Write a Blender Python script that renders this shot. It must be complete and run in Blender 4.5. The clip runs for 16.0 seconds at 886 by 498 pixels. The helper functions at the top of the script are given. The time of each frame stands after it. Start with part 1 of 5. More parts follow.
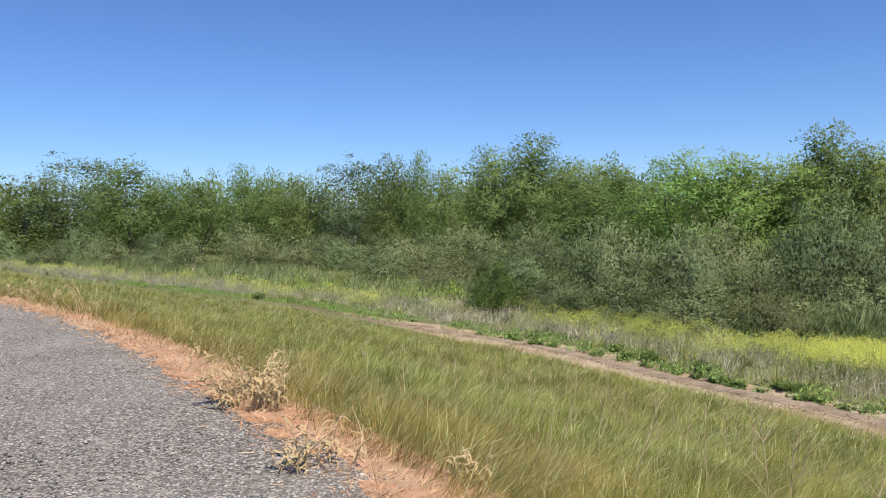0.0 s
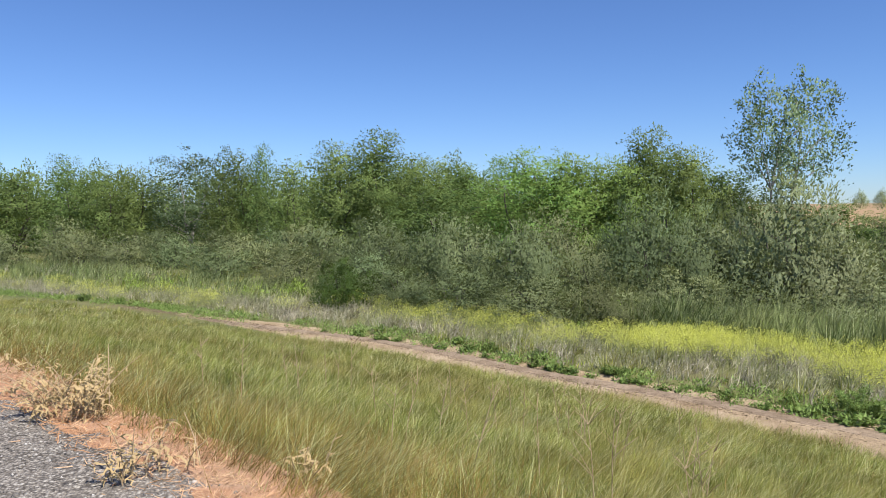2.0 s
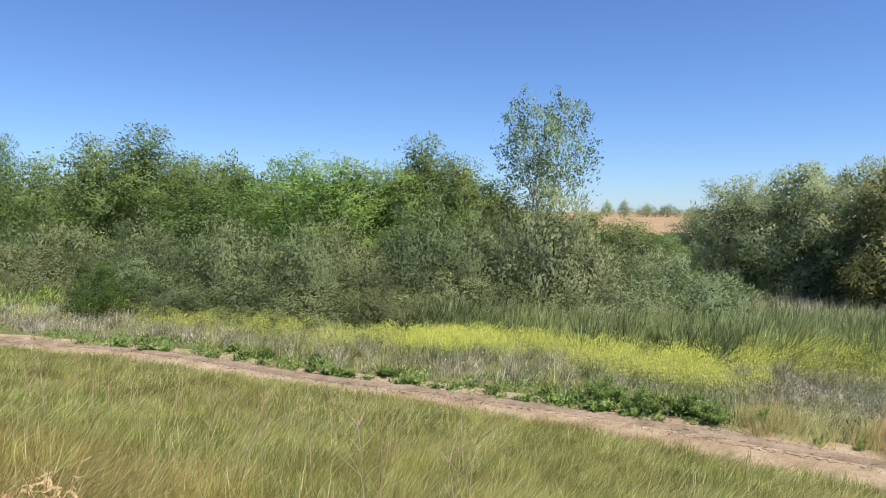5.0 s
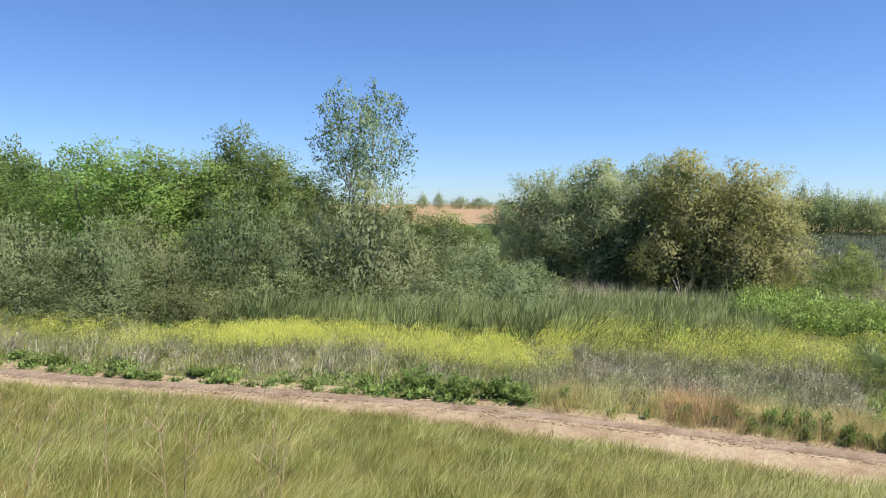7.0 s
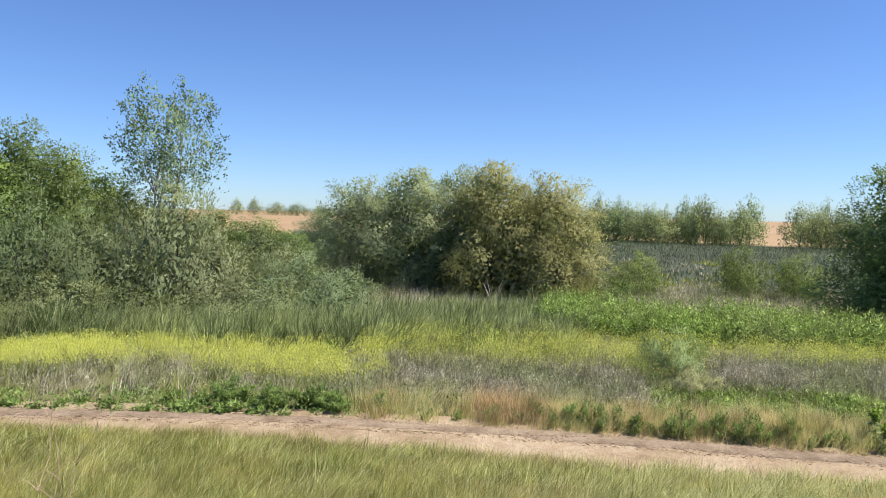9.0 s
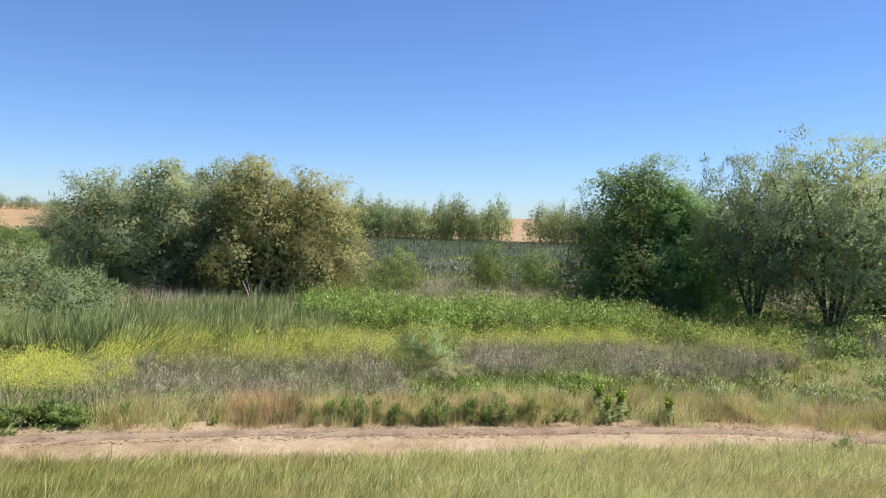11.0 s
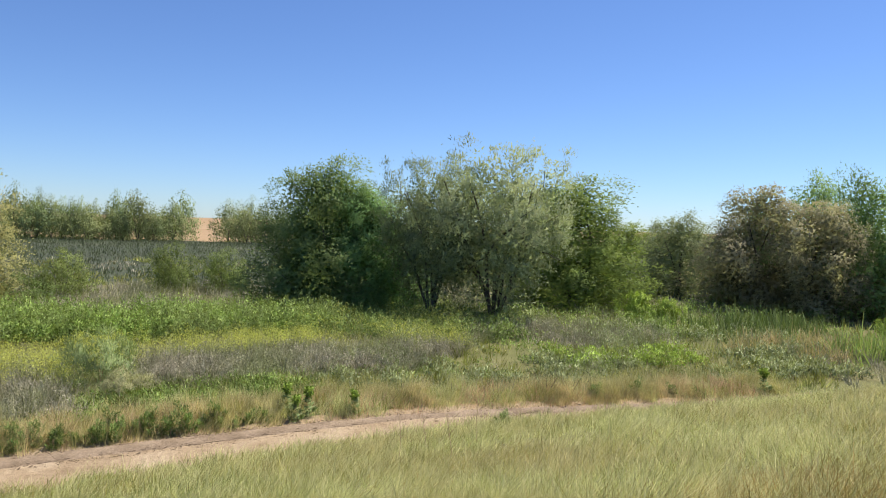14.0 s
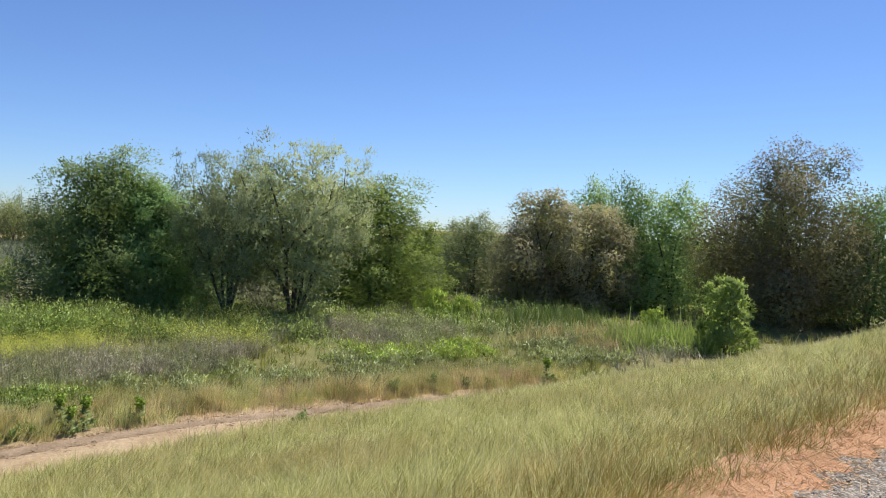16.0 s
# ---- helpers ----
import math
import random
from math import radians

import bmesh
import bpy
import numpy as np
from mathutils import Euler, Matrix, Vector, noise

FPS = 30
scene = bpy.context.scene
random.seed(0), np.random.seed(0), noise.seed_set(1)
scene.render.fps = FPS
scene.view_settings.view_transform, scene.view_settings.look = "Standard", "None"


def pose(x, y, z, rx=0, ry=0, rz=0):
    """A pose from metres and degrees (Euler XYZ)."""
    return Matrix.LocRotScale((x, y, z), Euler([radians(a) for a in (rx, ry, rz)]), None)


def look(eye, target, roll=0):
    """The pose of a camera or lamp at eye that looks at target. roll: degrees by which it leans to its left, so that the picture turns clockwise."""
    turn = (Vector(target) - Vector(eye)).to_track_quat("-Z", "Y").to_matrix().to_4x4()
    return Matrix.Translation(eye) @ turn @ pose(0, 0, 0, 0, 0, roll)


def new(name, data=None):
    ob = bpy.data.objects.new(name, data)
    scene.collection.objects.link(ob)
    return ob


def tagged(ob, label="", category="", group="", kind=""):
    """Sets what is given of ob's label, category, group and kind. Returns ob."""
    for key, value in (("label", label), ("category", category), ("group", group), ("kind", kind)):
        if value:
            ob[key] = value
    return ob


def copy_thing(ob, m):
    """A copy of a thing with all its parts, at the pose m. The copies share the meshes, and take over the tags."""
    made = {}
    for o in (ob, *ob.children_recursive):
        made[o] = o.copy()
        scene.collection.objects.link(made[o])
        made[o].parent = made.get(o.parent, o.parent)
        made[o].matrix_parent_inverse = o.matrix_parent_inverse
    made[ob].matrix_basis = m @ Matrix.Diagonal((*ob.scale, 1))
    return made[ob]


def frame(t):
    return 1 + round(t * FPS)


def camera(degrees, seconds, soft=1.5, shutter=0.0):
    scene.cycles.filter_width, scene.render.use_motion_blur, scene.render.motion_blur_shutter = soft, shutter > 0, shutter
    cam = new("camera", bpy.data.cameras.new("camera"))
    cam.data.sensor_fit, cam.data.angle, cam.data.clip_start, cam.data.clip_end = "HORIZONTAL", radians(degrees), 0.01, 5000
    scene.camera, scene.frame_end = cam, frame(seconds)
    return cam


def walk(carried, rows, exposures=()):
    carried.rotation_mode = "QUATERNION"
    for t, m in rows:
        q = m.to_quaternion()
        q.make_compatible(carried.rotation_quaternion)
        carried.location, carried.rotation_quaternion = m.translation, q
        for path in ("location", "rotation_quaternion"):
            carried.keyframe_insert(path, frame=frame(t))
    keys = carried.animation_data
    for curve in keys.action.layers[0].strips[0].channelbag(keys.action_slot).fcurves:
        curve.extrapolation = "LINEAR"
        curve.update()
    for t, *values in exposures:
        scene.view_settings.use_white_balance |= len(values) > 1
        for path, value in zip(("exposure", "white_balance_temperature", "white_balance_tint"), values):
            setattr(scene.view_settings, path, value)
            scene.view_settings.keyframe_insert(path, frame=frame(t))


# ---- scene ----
# ---- camera and walk ----
EYE = 1.55
cam = camera(62.04, 16.0, soft=1.0)
# seconds, x, y, heading (clockwise), pitch, lean to the right
ROWS = [
    (0.0, 0.000, 0.216, 0.00, -2.83, 0.82),
    (0.5, 0.011, 0.216, 2.81, -3.00, 0.69),
    (1.0, 0.021, 0.215, 5.63, -3.00, 0.61),
    (1.5, 0.034, 0.214, 9.00, -3.03, 0.62),
    (2.0, 0.045, 0.212, 11.93, -3.29, 0.56),
    (2.5, 0.053, 0.210, 14.17, -3.53, 0.23),
    (3.0, 0.066, 0.206, 17.64, -3.73, 0.18),
    (3.2, 0.071, 0.204, 19.06, -3.61, -0.05),
    (5.3, 0.111, 0.185, 30.95, -3.05, -0.21),
    (5.5, 0.116, 0.182, 32.50, -3.08, -0.02),
    (6.0, 0.128, 0.174, 36.41, -3.08, -0.13),
    (6.5, 0.138, 0.166, 39.70, -3.17, -0.40),
    (7.0, 0.148, 0.158, 43.02, -3.51, -0.50),
    (7.5, 0.157, 0.149, 46.50, -3.59, -0.56),
    (8.0, 0.165, 0.139, 49.92, -3.39, -1.16),
    (8.5, 0.173, 0.130, 53.05, -3.15, -1.29),
    (9.0, 0.182, 0.117, 57.10, -2.74, -1.27),
    (9.5, 0.190, 0.103, 61.49, -2.42, -1.19),
    (10.0, 0.197, 0.088, 65.89, -2.45, -1.18),
    (10.2, 0.201, 0.081, 68.12, -2.47, -1.25),
    (12.3, 0.215, 0.020, 84.72, -2.57, -1.96),
    (12.5, 0.216, 0.013, 86.44, -2.54, -1.82),
    (13.0, 0.216, -0.005, 91.36, -2.29, -1.59),
    (13.5, 0.215, -0.022, 95.80, -2.05, -1.85),
    (14.0, 0.214, -0.034, 99.13, -1.88, -1.85),
    (14.5, 0.211, -0.048, 102.88, -1.80, -1.68),
    (15.0, 0.207, -0.063, 106.97, -1.65, -1.82),
    (15.5, 0.202, -0.076, 110.58, -1.51, -2.10),
    (16.0, 0.197, -0.089, 114.44, -1.45, -2.43),
]
walk(cam, [(t, pose(x, y, EYE, 0, 0, -yaw) @ pose(0, 0, 0, 90 + pitch) @ pose(0, 0, 0, 0, 0, -lean))
           for t, x, y, yaw, pitch, lean in ROWS],
     exposures=[(0.0, 0.38, 6420, 10), (3.0, 0.44, 6450, 10), (5.5, 0.52, 6500, 10), (9.0, 0.58, 6600, 10), (12.5, 0.52, 6750, 10), (16.0, 0.42, 6880, 10)])

# ---- world, sun, exposure ----
SUN_AZ, SUN_EL = 150.0, 58.0
world = bpy.data.worlds.new("sky_world")
scene.world = world
world.use_nodes = True
wn = world.node_tree
sky = wn.nodes.new("ShaderNodeTexSky")
sky.sky_type = "NISHITA"
sky.sun_disc = False
sky.sun_elevation = radians(SUN_EL)
sky.sun_rotation = radians(SUN_AZ)
sky.altitude = 1200.0
sky.air_density = 1.0
sky.dust_density = 0.25
sky.ozone_density = 3.0
wn.nodes["Background"].inputs["Strength"].default_value = 0.078
tint = wn.nodes.new("ShaderNodeMix")
tint.data_type, tint.blend_type = "RGBA", "MULTIPLY"
tint.inputs[0].default_value = 1.0
tint.inputs[7].default_value = (0.765, 0.972, 1.35, 1)
wn.links.new(sky.outputs[0], tint.inputs[6])
wn.links.new(tint.outputs[2], wn.nodes["Background"].inputs["Color"])
sun_data = bpy.data.lights.new("sun", "SUN")
sun_data.energy = 5.0
sun_data.angle = radians(0.53)
sun_data.color = (1.0, 0.94, 0.83)
sun = new("sun", sun_data)
az, el = radians(SUN_AZ), radians(SUN_EL)
sun.matrix_world = look((60 * math.sin(az) * math.cos(el), 60 * math.cos(az) * math.cos(el), 60 * math.sin(el)), (0, 0, 0))

# ---- materials ----


def base_material(name):
    m = bpy.data.materials.new(name)
    m.use_nodes = True
    nt = m.node_tree
    return m, nt, nt.nodes["Principled BSDF"], nt.nodes["Material Output"]


def ramp(nt, fac, stops):
    r = nt.nodes.new("ShaderNodeValToRGB")
    el_ = r.color_ramp.elements
    while len(el_) < len(stops):
        el_.new(0.5)
    for e, (p, c) in zip(el_, stops):
        e.position, e.color = p, (*c, 1)
    nt.links.new(fac, r.inputs[0])
    return r.outputs[0]


def noise_fac(nt, scale, detail=4.0, rough=0.6, stretch=None):
    tc = nt.nodes.new("ShaderNodeTexCoord")
    n = nt.nodes.new("ShaderNodeTexNoise")
    n.inputs["Scale"].default_value = scale
    n.inputs["Detail"].default_value = detail
    n.inputs["Roughness"].default_value = rough
    src = tc.outputs["Object"]
    if stretch:
        mp = nt.nodes.new("ShaderNodeMapping")
        mp.inputs["Scale"].default_value = stretch
        nt.links.new(src, mp.inputs[0])
        src = mp.outputs[0]
    nt.links.new(src, n.inputs["Vector"])
    return n.outputs["Fac"]


def mix_col(nt, fac, a, b, mode="MIX"):
    m = nt.nodes.new("ShaderNodeMix")
    m.data_type, m.blend_type = "RGBA", mode
    for sock, v in ((m.inputs[0], fac), (m.inputs[6], a), (m.inputs[7], b)):
        if isinstance(v, (int, float)):
            sock.default_value = v
        elif isinstance(v, tuple):
            sock.default_value = (*v, 1)
        else:
            nt.links.new(v, sock)
    return m.outputs[2]


def bump(nt, bsdf, fac, strength, dist):
    b = nt.nodes.new("ShaderNodeBump")
    b.inputs["Strength"].default_value = strength
    b.inputs["Distance"].default_value = dist
    nt.links.new(fac, b.inputs["Height"])
    nt.links.new(b.outputs[0], bsdf.inputs["Normal"])


def foliage(name, dark, mid, light, trans=0.35, patch=None, patch_scale=0.25, rough=0.7, per_object=0.25, up=0.9, drift=0.0, even=0.0, hue=0.0, grain=0.0):
    """Leaves and blades: each one its own shade, drifts of tint over the stand, light coming through.
    even: draws the leaves' shades together; hue: how far the tint wanders from plant to plant; drift, grain: random
    brightness of patches and tufts, which also stands in for their light and shade."""
    m, nt, b, out = base_material(name)
    geo = nt.nodes.new("ShaderNodeNewGeometry")
    dark, light = (tuple(e + (c - e) * even for e, c in zip(end, mid)) for end in (dark, light))
    col = ramp(nt, geo.outputs["Random Per Island"], [(0.0, dark), (0.5, mid), (1.0, light)])
    if patch:
        fac = ramp(nt, noise_fac(nt, patch_scale, 3.0), [(0.42, (0, 0, 0)), (0.62, (1, 1, 1))])
        col = mix_col(nt, fac, col, mix_col(nt, 0.65, col, patch))
    # random brightness over patches, then tufts; also stands in for tuft shading
    if drift:
        vfac = ramp(nt, noise_fac(nt, 1.1, 3.0), [(0.35, (1 - drift,) * 3), (0.65, (1 + drift,) * 3)])
        col = mix_col(nt, 1.0, col, vfac, "MULTIPLY")
    if grain:
        gfac = ramp(nt, noise_fac(nt, 3.6, 2.0), [(0.36, (1 - grain,) * 3), (0.64, (1 + grain,) * 3)])
        col = mix_col(nt, 1.0, col, gfac, "MULTIPLY")
    if per_object:
        oi = nt.nodes.new("ShaderNodeObjectInfo")
        hs = nt.nodes.new("ShaderNodeHueSaturation")
        mr = nt.nodes.new("ShaderNodeMapRange")
        nt.links.new(oi.outputs["Random"], mr.inputs[0])
        mr.inputs[3].default_value, mr.inputs[4].default_value = 1 - per_object, 1 + per_object
        nt.links.new(mr.outputs[0], hs.inputs["Value"])
        if hue:
            spin = nt.nodes.new("ShaderNodeMath")
            spin.operation = "MULTIPLY"
            spin.inputs[1].default_value = 7.31
            nt.links.new(oi.outputs["Random"], spin.inputs[0])
            frac = nt.nodes.new("ShaderNodeMath")
            frac.operation = "FRACT"
            nt.links.new(spin.outputs[0], frac.inputs[0])
            hr = nt.nodes.new("ShaderNodeMapRange")
            nt.links.new(frac.outputs[0], hr.inputs[0])
            hr.inputs[3].default_value, hr.inputs[4].default_value = 0.5 - hue, 0.5 + hue
            nt.links.new(hr.outputs[0], hs.inputs["Hue"])
        nt.links.new(col, hs.inputs["Color"])
        col = hs.outputs[0]
    nt.links.new(col, b.inputs["Base Color"])
    b.inputs["Roughness"].default_value = rough
    b.inputs["Specular IOR Level"].default_value = 0.12
    tr = nt.nodes.new("ShaderNodeBsdfTranslucent")
    # soft, rounded shading of a mass of fine leaves: normals drawn towards the sky
    add = nt.nodes.new("ShaderNodeVectorMath")
    add.operation = "ADD"
    add.inputs[1].default_value = (0, 0, up)
    nt.links.new(geo.outputs["Normal"], add.inputs[0])
    nrm = nt.nodes.new("ShaderNodeVectorMath")
    nrm.operation = "NORMALIZE"
    nt.links.new(add.outputs[0], nrm.inputs[0])
    nt.links.new(nrm.outputs[0], b.inputs["Normal"])
    nt.links.new(mix_col(nt, 0.35, col, (0.30, 0.36, 0.05)), tr.inputs["Color"])
    mx = nt.nodes.new("ShaderNodeMixShader")
    mx.inputs[0].default_value = trans
    nt.links.new(b.outputs[0], mx.inputs[1])
    nt.links.new(tr.outputs[0], mx.inputs[2])
    nt.links.new(mx.outputs[0], out.inputs["Surface"])
    return m


def earth(name, stops, scale, fine, bump_d, rough=0.9):
    m, nt, b, out = base_material(name)
    c1 = ramp(nt, noise_fac(nt, scale, 5.0), stops)
    f = noise_fac(nt, fine, 6.0, 0.7)
    c2 = mix_col(nt, 0.55, c1, ramp(nt, f, [(0.3, (0.35, 0.35, 0.35)), (0.7, (1.0, 1.0, 1.0))]), "MULTIPLY")
    nt.links.new(c2, b.inputs["Base Color"])
    b.inputs["Roughness"].default_value = rough
    b.inputs["Specular IOR Level"].default_value = 0.2
    bump(nt, b, f, 0.8, bump_d)
    return m


def gravel_material():
    m, nt, b, out = base_material("gravel")
    tc = nt.nodes.new("ShaderNodeTexCoord")
    v = nt.nodes.new("ShaderNodeTexVoronoi")
    v.inputs["Scale"].default_value = 52.0
    nt.links.new(tc.outputs["Object"], v.inputs["Vector"])
    sep = nt.nodes.new("ShaderNodeSeparateColor")
    nt.links.new(v.outputs["Color"], sep.inputs[0])
    stone = ramp(nt, sep.outputs[0], [(0.0, (0.103, 0.091, 0.075)), (0.45, (0.230, 0.203, 0.171)), (0.8, (0.345, 0.308, 0.262)), (1.0, (0.50, 0.465, 0.41))])
    gap = ramp(nt, v.outputs["Distance"], [(0.35, (1, 1, 1)), (0.75, (0.30, 0.28, 0.27))])
    col = mix_col(nt, 1.0, stone, gap, "MULTIPLY")
    dust = ramp(nt, noise_fac(nt, 0.9, 4.0), [(0.38, (0, 0, 0)), (0.66, (1, 1, 1))])
    col = mix_col(nt, dust, col, mix_col(nt, 0.3, col, (0.36, 0.315, 0.275)))
    nt.links.new(col, b.inputs["Base Color"])
    b.inputs["Roughness"].default_value = 0.85
    inv = nt.nodes.new("ShaderNodeMath")
    inv.operation = "SUBTRACT"
    inv.inputs[0].default_value = 1.0
    nt.links.new(v.outputs["Distance"], inv.inputs[1])
    bump(nt, b, inv.outputs[0], 0.7, 0.015)
    return m


def stone_material():
    m, nt, b, out = base_material("loose_stone")
    geo = nt.nodes.new("ShaderNodeNewGeometry")
    c = ramp(nt, geo.outputs["Random Per Island"], [(0.0, (0.12, 0.106, 0.09)), (0.5, (0.25, 0.224, 0.192)), (0.85, (0.40, 0.36, 0.305)), (1.0, (0.66, 0.63, 0.59))])
    nt.links.new(mix_col(nt, noise_fac(nt, 60.0), c, mix_col(nt, 0.5, c, (0.2, 0.18, 0.17))), b.inputs["Base Color"])
    b.inputs["Roughness"].default_value = 0.8
    return m


def bark(name, dark, light):
    m, nt, b, out = base_material(name)
    f = noise_fac(nt, 6.0, 6.0, 0.7, (3, 3, 0.5))
    nt.links.new(ramp(nt, f, [(0.3, dark), (0.7, light)]), b.inputs["Base Color"])
    b.inputs["Roughness"].default_value = 0.9
    bump(nt, b, f, 0.8, 0.03)
    return m


M_SOIL = earth("meadow_soil", [(0.35, (0.15, 0.17, 0.055)), (0.55, (0.19, 0.19, 0.075)), (0.7, (0.25, 0.21, 0.10))], 0.12, 3.0, 0.05)
M_DIRT = earth("dirt", [(0.3, (0.30, 0.21, 0.125)), (0.5, (0.46, 0.345, 0.22)), (0.68, (0.54, 0.42, 0.285))], 1.3, 13.0, 0.05)
M_CLOD = earth("clods", [(0.3, (0.23, 0.165, 0.11)), (0.7, (0.43, 0.33, 0.235))], 2.0, 14.0, 0.04)
M_LITTER = earth("dry_litter", [(0.3, (0.42, 0.22, 0.12)), (0.5, (0.55, 0.31, 0.18)), (0.7, (0.60, 0.40, 0.27))], 1.5, 22.0, 0.03)
M_FIELD = earth("dry_field", [(0.3, (0.36, 0.235, 0.125)), (0.5, (0.43, 0.29, 0.16)), (0.7, (0.50, 0.36, 0.22))], 0.03, 0.6, 0.1)
M_MARSH = earth("marsh", [(0.35, (0.065, 0.08, 0.05)), (0.55, (0.09, 0.105, 0.065)), (0.7, (0.12, 0.13, 0.075))], 0.05, 0.9, 0.2)
M_GRAVEL = gravel_material()
M_STONE = stone_material()
M_BARK = bark("willow_bark", (0.05, 0.042, 0.034), (0.14, 0.115, 0.09))
M_PALE_BARK = bark("pale_bark", (0.20, 0.18, 0.15), (0.40, 0.37, 0.33))
M_DRY_STEM = bark("dry_stem", (0.40, 0.28, 0.16), (0.62, 0.48, 0.30))

M_GRASS = foliage("slope_grass", (0.104, 0.140, 0.023), (0.239, 0.275, 0.060), (0.498, 0.488, 0.207), 0.5, (0.32, 0.275, 0.09), 0.5, per_object=0, drift=0.45, up=0.5, grain=0.45)
M_GRASS_TOP = foliage("seeding_grass", (0.448, 0.473, 0.167), (0.637, 0.637, 0.296), (0.851, 0.815, 0.453), 0.5, (0.46, 0.37, 0.19), 0.5, per_object=0, up=0.7, grain=0.25)
M_GRASS_RED = foliage("ripe_grass", (0.193, 0.125, 0.036), (0.274, 0.177, 0.056), (0.386, 0.266, 0.112), 0.35, (0.25, 0.22, 0.06), 0.6, per_object=0, drift=0.2, up=0.6, grain=0.3)
M_STRAW = foliage("orange_straw", (0.465, 0.233, 0.116), (0.577, 0.326, 0.186), (0.670, 0.456, 0.288), 0.25, (0.66, 0.47, 0.32), 0.8, per_object=0, grain=0.2)
M_TAN = foliage("tan_grass", (0.462, 0.341, 0.143), (0.583, 0.440, 0.209), (0.693, 0.561, 0.319), 0.3, (0.34, 0.34, 0.12), 0.5, per_object=0, up=0.6, grain=0.3)
M_DRY = foliage("dry_stalk", (0.40, 0.27, 0.13), (0.53, 0.385, 0.20), (0.64, 0.50, 0.30), 0.25, per_object=0)
M_WEED = foliage("weed_leaf", (0.078, 0.133, 0.033), (0.155, 0.231, 0.061), (0.276, 0.376, 0.121), 0.3, per_object=0.25)
M_DARK = foliage("dark_shrub_leaf", (0.025, 0.055, 0.014), (0.05, 0.10, 0.022), (0.12, 0.20, 0.05), 0.36, up=0.3, drift=0.2, even=0.5, hue=0.018)
M_PALE_WEED = foliage("pale_weed_leaf", (0.16, 0.24, 0.09), (0.26, 0.35, 0.14), (0.42, 0.48, 0.25), 0.3, per_object=0)
M_STEMS = foliage("grey_stems", (0.155, 0.139, 0.099), (0.329, 0.293, 0.226), (0.576, 0.524, 0.422), 0.3, (0.23, 0.27, 0.11), 0.4, per_object=0, drift=0.25, up=0.45, grain=0.5)
M_MUST_STEM = foliage("mustard_stem", (0.18, 0.22, 0.07), (0.27, 0.31, 0.11), (0.38, 0.40, 0.18), 0.3, per_object=0)
M_MUSTARD = foliage("mustard_flower", (0.52, 0.56, 0.07), (0.66, 0.68, 0.12), (0.78, 0.79, 0.28), 0.35, per_object=0, grain=0.2)
M_CATTAIL = foliage("cattail_blade", (0.048, 0.080, 0.024), (0.144, 0.192, 0.072), (0.376, 0.408, 0.224), 0.3, (0.28, 0.32, 0.12), 0.45, per_object=0, drift=0.3, up=0.4, grain=0.35)
M_REED = foliage("dark_reed", (0.072, 0.09, 0.06), (0.082, 0.102, 0.066), (0.095, 0.118, 0.074), 0.2, (0.075, 0.11, 0.055), 0.06, per_object=0, up=1.4)
M_HERB = foliage("herb_leaf", (0.077, 0.147, 0.026), (0.181, 0.290, 0.057), (0.355, 0.459, 0.147), 0.3, (0.22, 0.27, 0.11), 0.35, per_object=0, drift=0.35, up=0.15, grain=0.5)
M_SHRUB = foliage("shrub_leaf", (0.102, 0.129, 0.058), (0.157, 0.193, 0.092), (0.262, 0.294, 0.168), 0.36, up=0.3, drift=0.32, even=0.7, hue=0.028, per_object=0.35)
M_PALE_SHRUB = foliage("pale_shrub_leaf", (0.143, 0.178, 0.087), (0.220, 0.266, 0.138), (0.367, 0.406, 0.252), 0.36, up=0.3, drift=0.32, even=0.7, hue=0.028, per_object=0.35)
M_TREE = foliage("tree_leaf", (0.101, 0.152, 0.043), (0.154, 0.215, 0.067), (0.247, 0.315, 0.117), 0.36, up=0.3, drift=0.32, even=0.7, hue=0.018)
M_BRIGHT = foliage("bright_leaf", (0.182, 0.280, 0.074), (0.253, 0.374, 0.102), (0.362, 0.482, 0.152), 0.48, up=0.3, drift=0.32, even=0.7, hue=0.018)
M_GREEN = foliage("dense_green_leaf", (0.159, 0.269, 0.098), (0.237, 0.374, 0.139), (0.361, 0.506, 0.217), 0.48, up=0.3, drift=0.32, even=0.7, hue=0.018)
M_LIME = foliage("lime_herb", (0.170, 0.273, 0.038), (0.273, 0.396, 0.066), (0.405, 0.518, 0.132), 0.3, per_object=0, drift=0.2, up=0.15, grain=0.3)
M_SAGE = foliage("sage_herb", (0.146, 0.185, 0.078), (0.258, 0.308, 0.146), (0.426, 0.470, 0.269), 0.3, per_object=0, drift=0.3, up=0.15, grain=0.35)
M_COTTON = foliage("cottonwood_leaf", (0.054, 0.094, 0.038), (0.108, 0.162, 0.073), (0.270, 0.331, 0.214), 0.22, up=0.3, drift=0.25, even=0.25, hue=0.018)
M_WILLOW = foliage("willow_leaf", (0.250, 0.247, 0.097), (0.354, 0.340, 0.148), (0.484, 0.453, 0.237), 0.42, up=0.3, drift=0.32, even=0.7, hue=0.018)
M_SILVER = foliage("silver_willow_leaf", (0.218, 0.262, 0.134), (0.311, 0.358, 0.194), (0.439, 0.481, 0.300), 0.48, up=0.3, drift=0.32, even=0.7, hue=0.018)
M_SEED = foliage("seeding_willow_leaf", (0.234, 0.223, 0.112), (0.356, 0.339, 0.196), (0.506, 0.476, 0.319), 0.45, up=0.3, drift=0.32, even=0.7, hue=0.018)
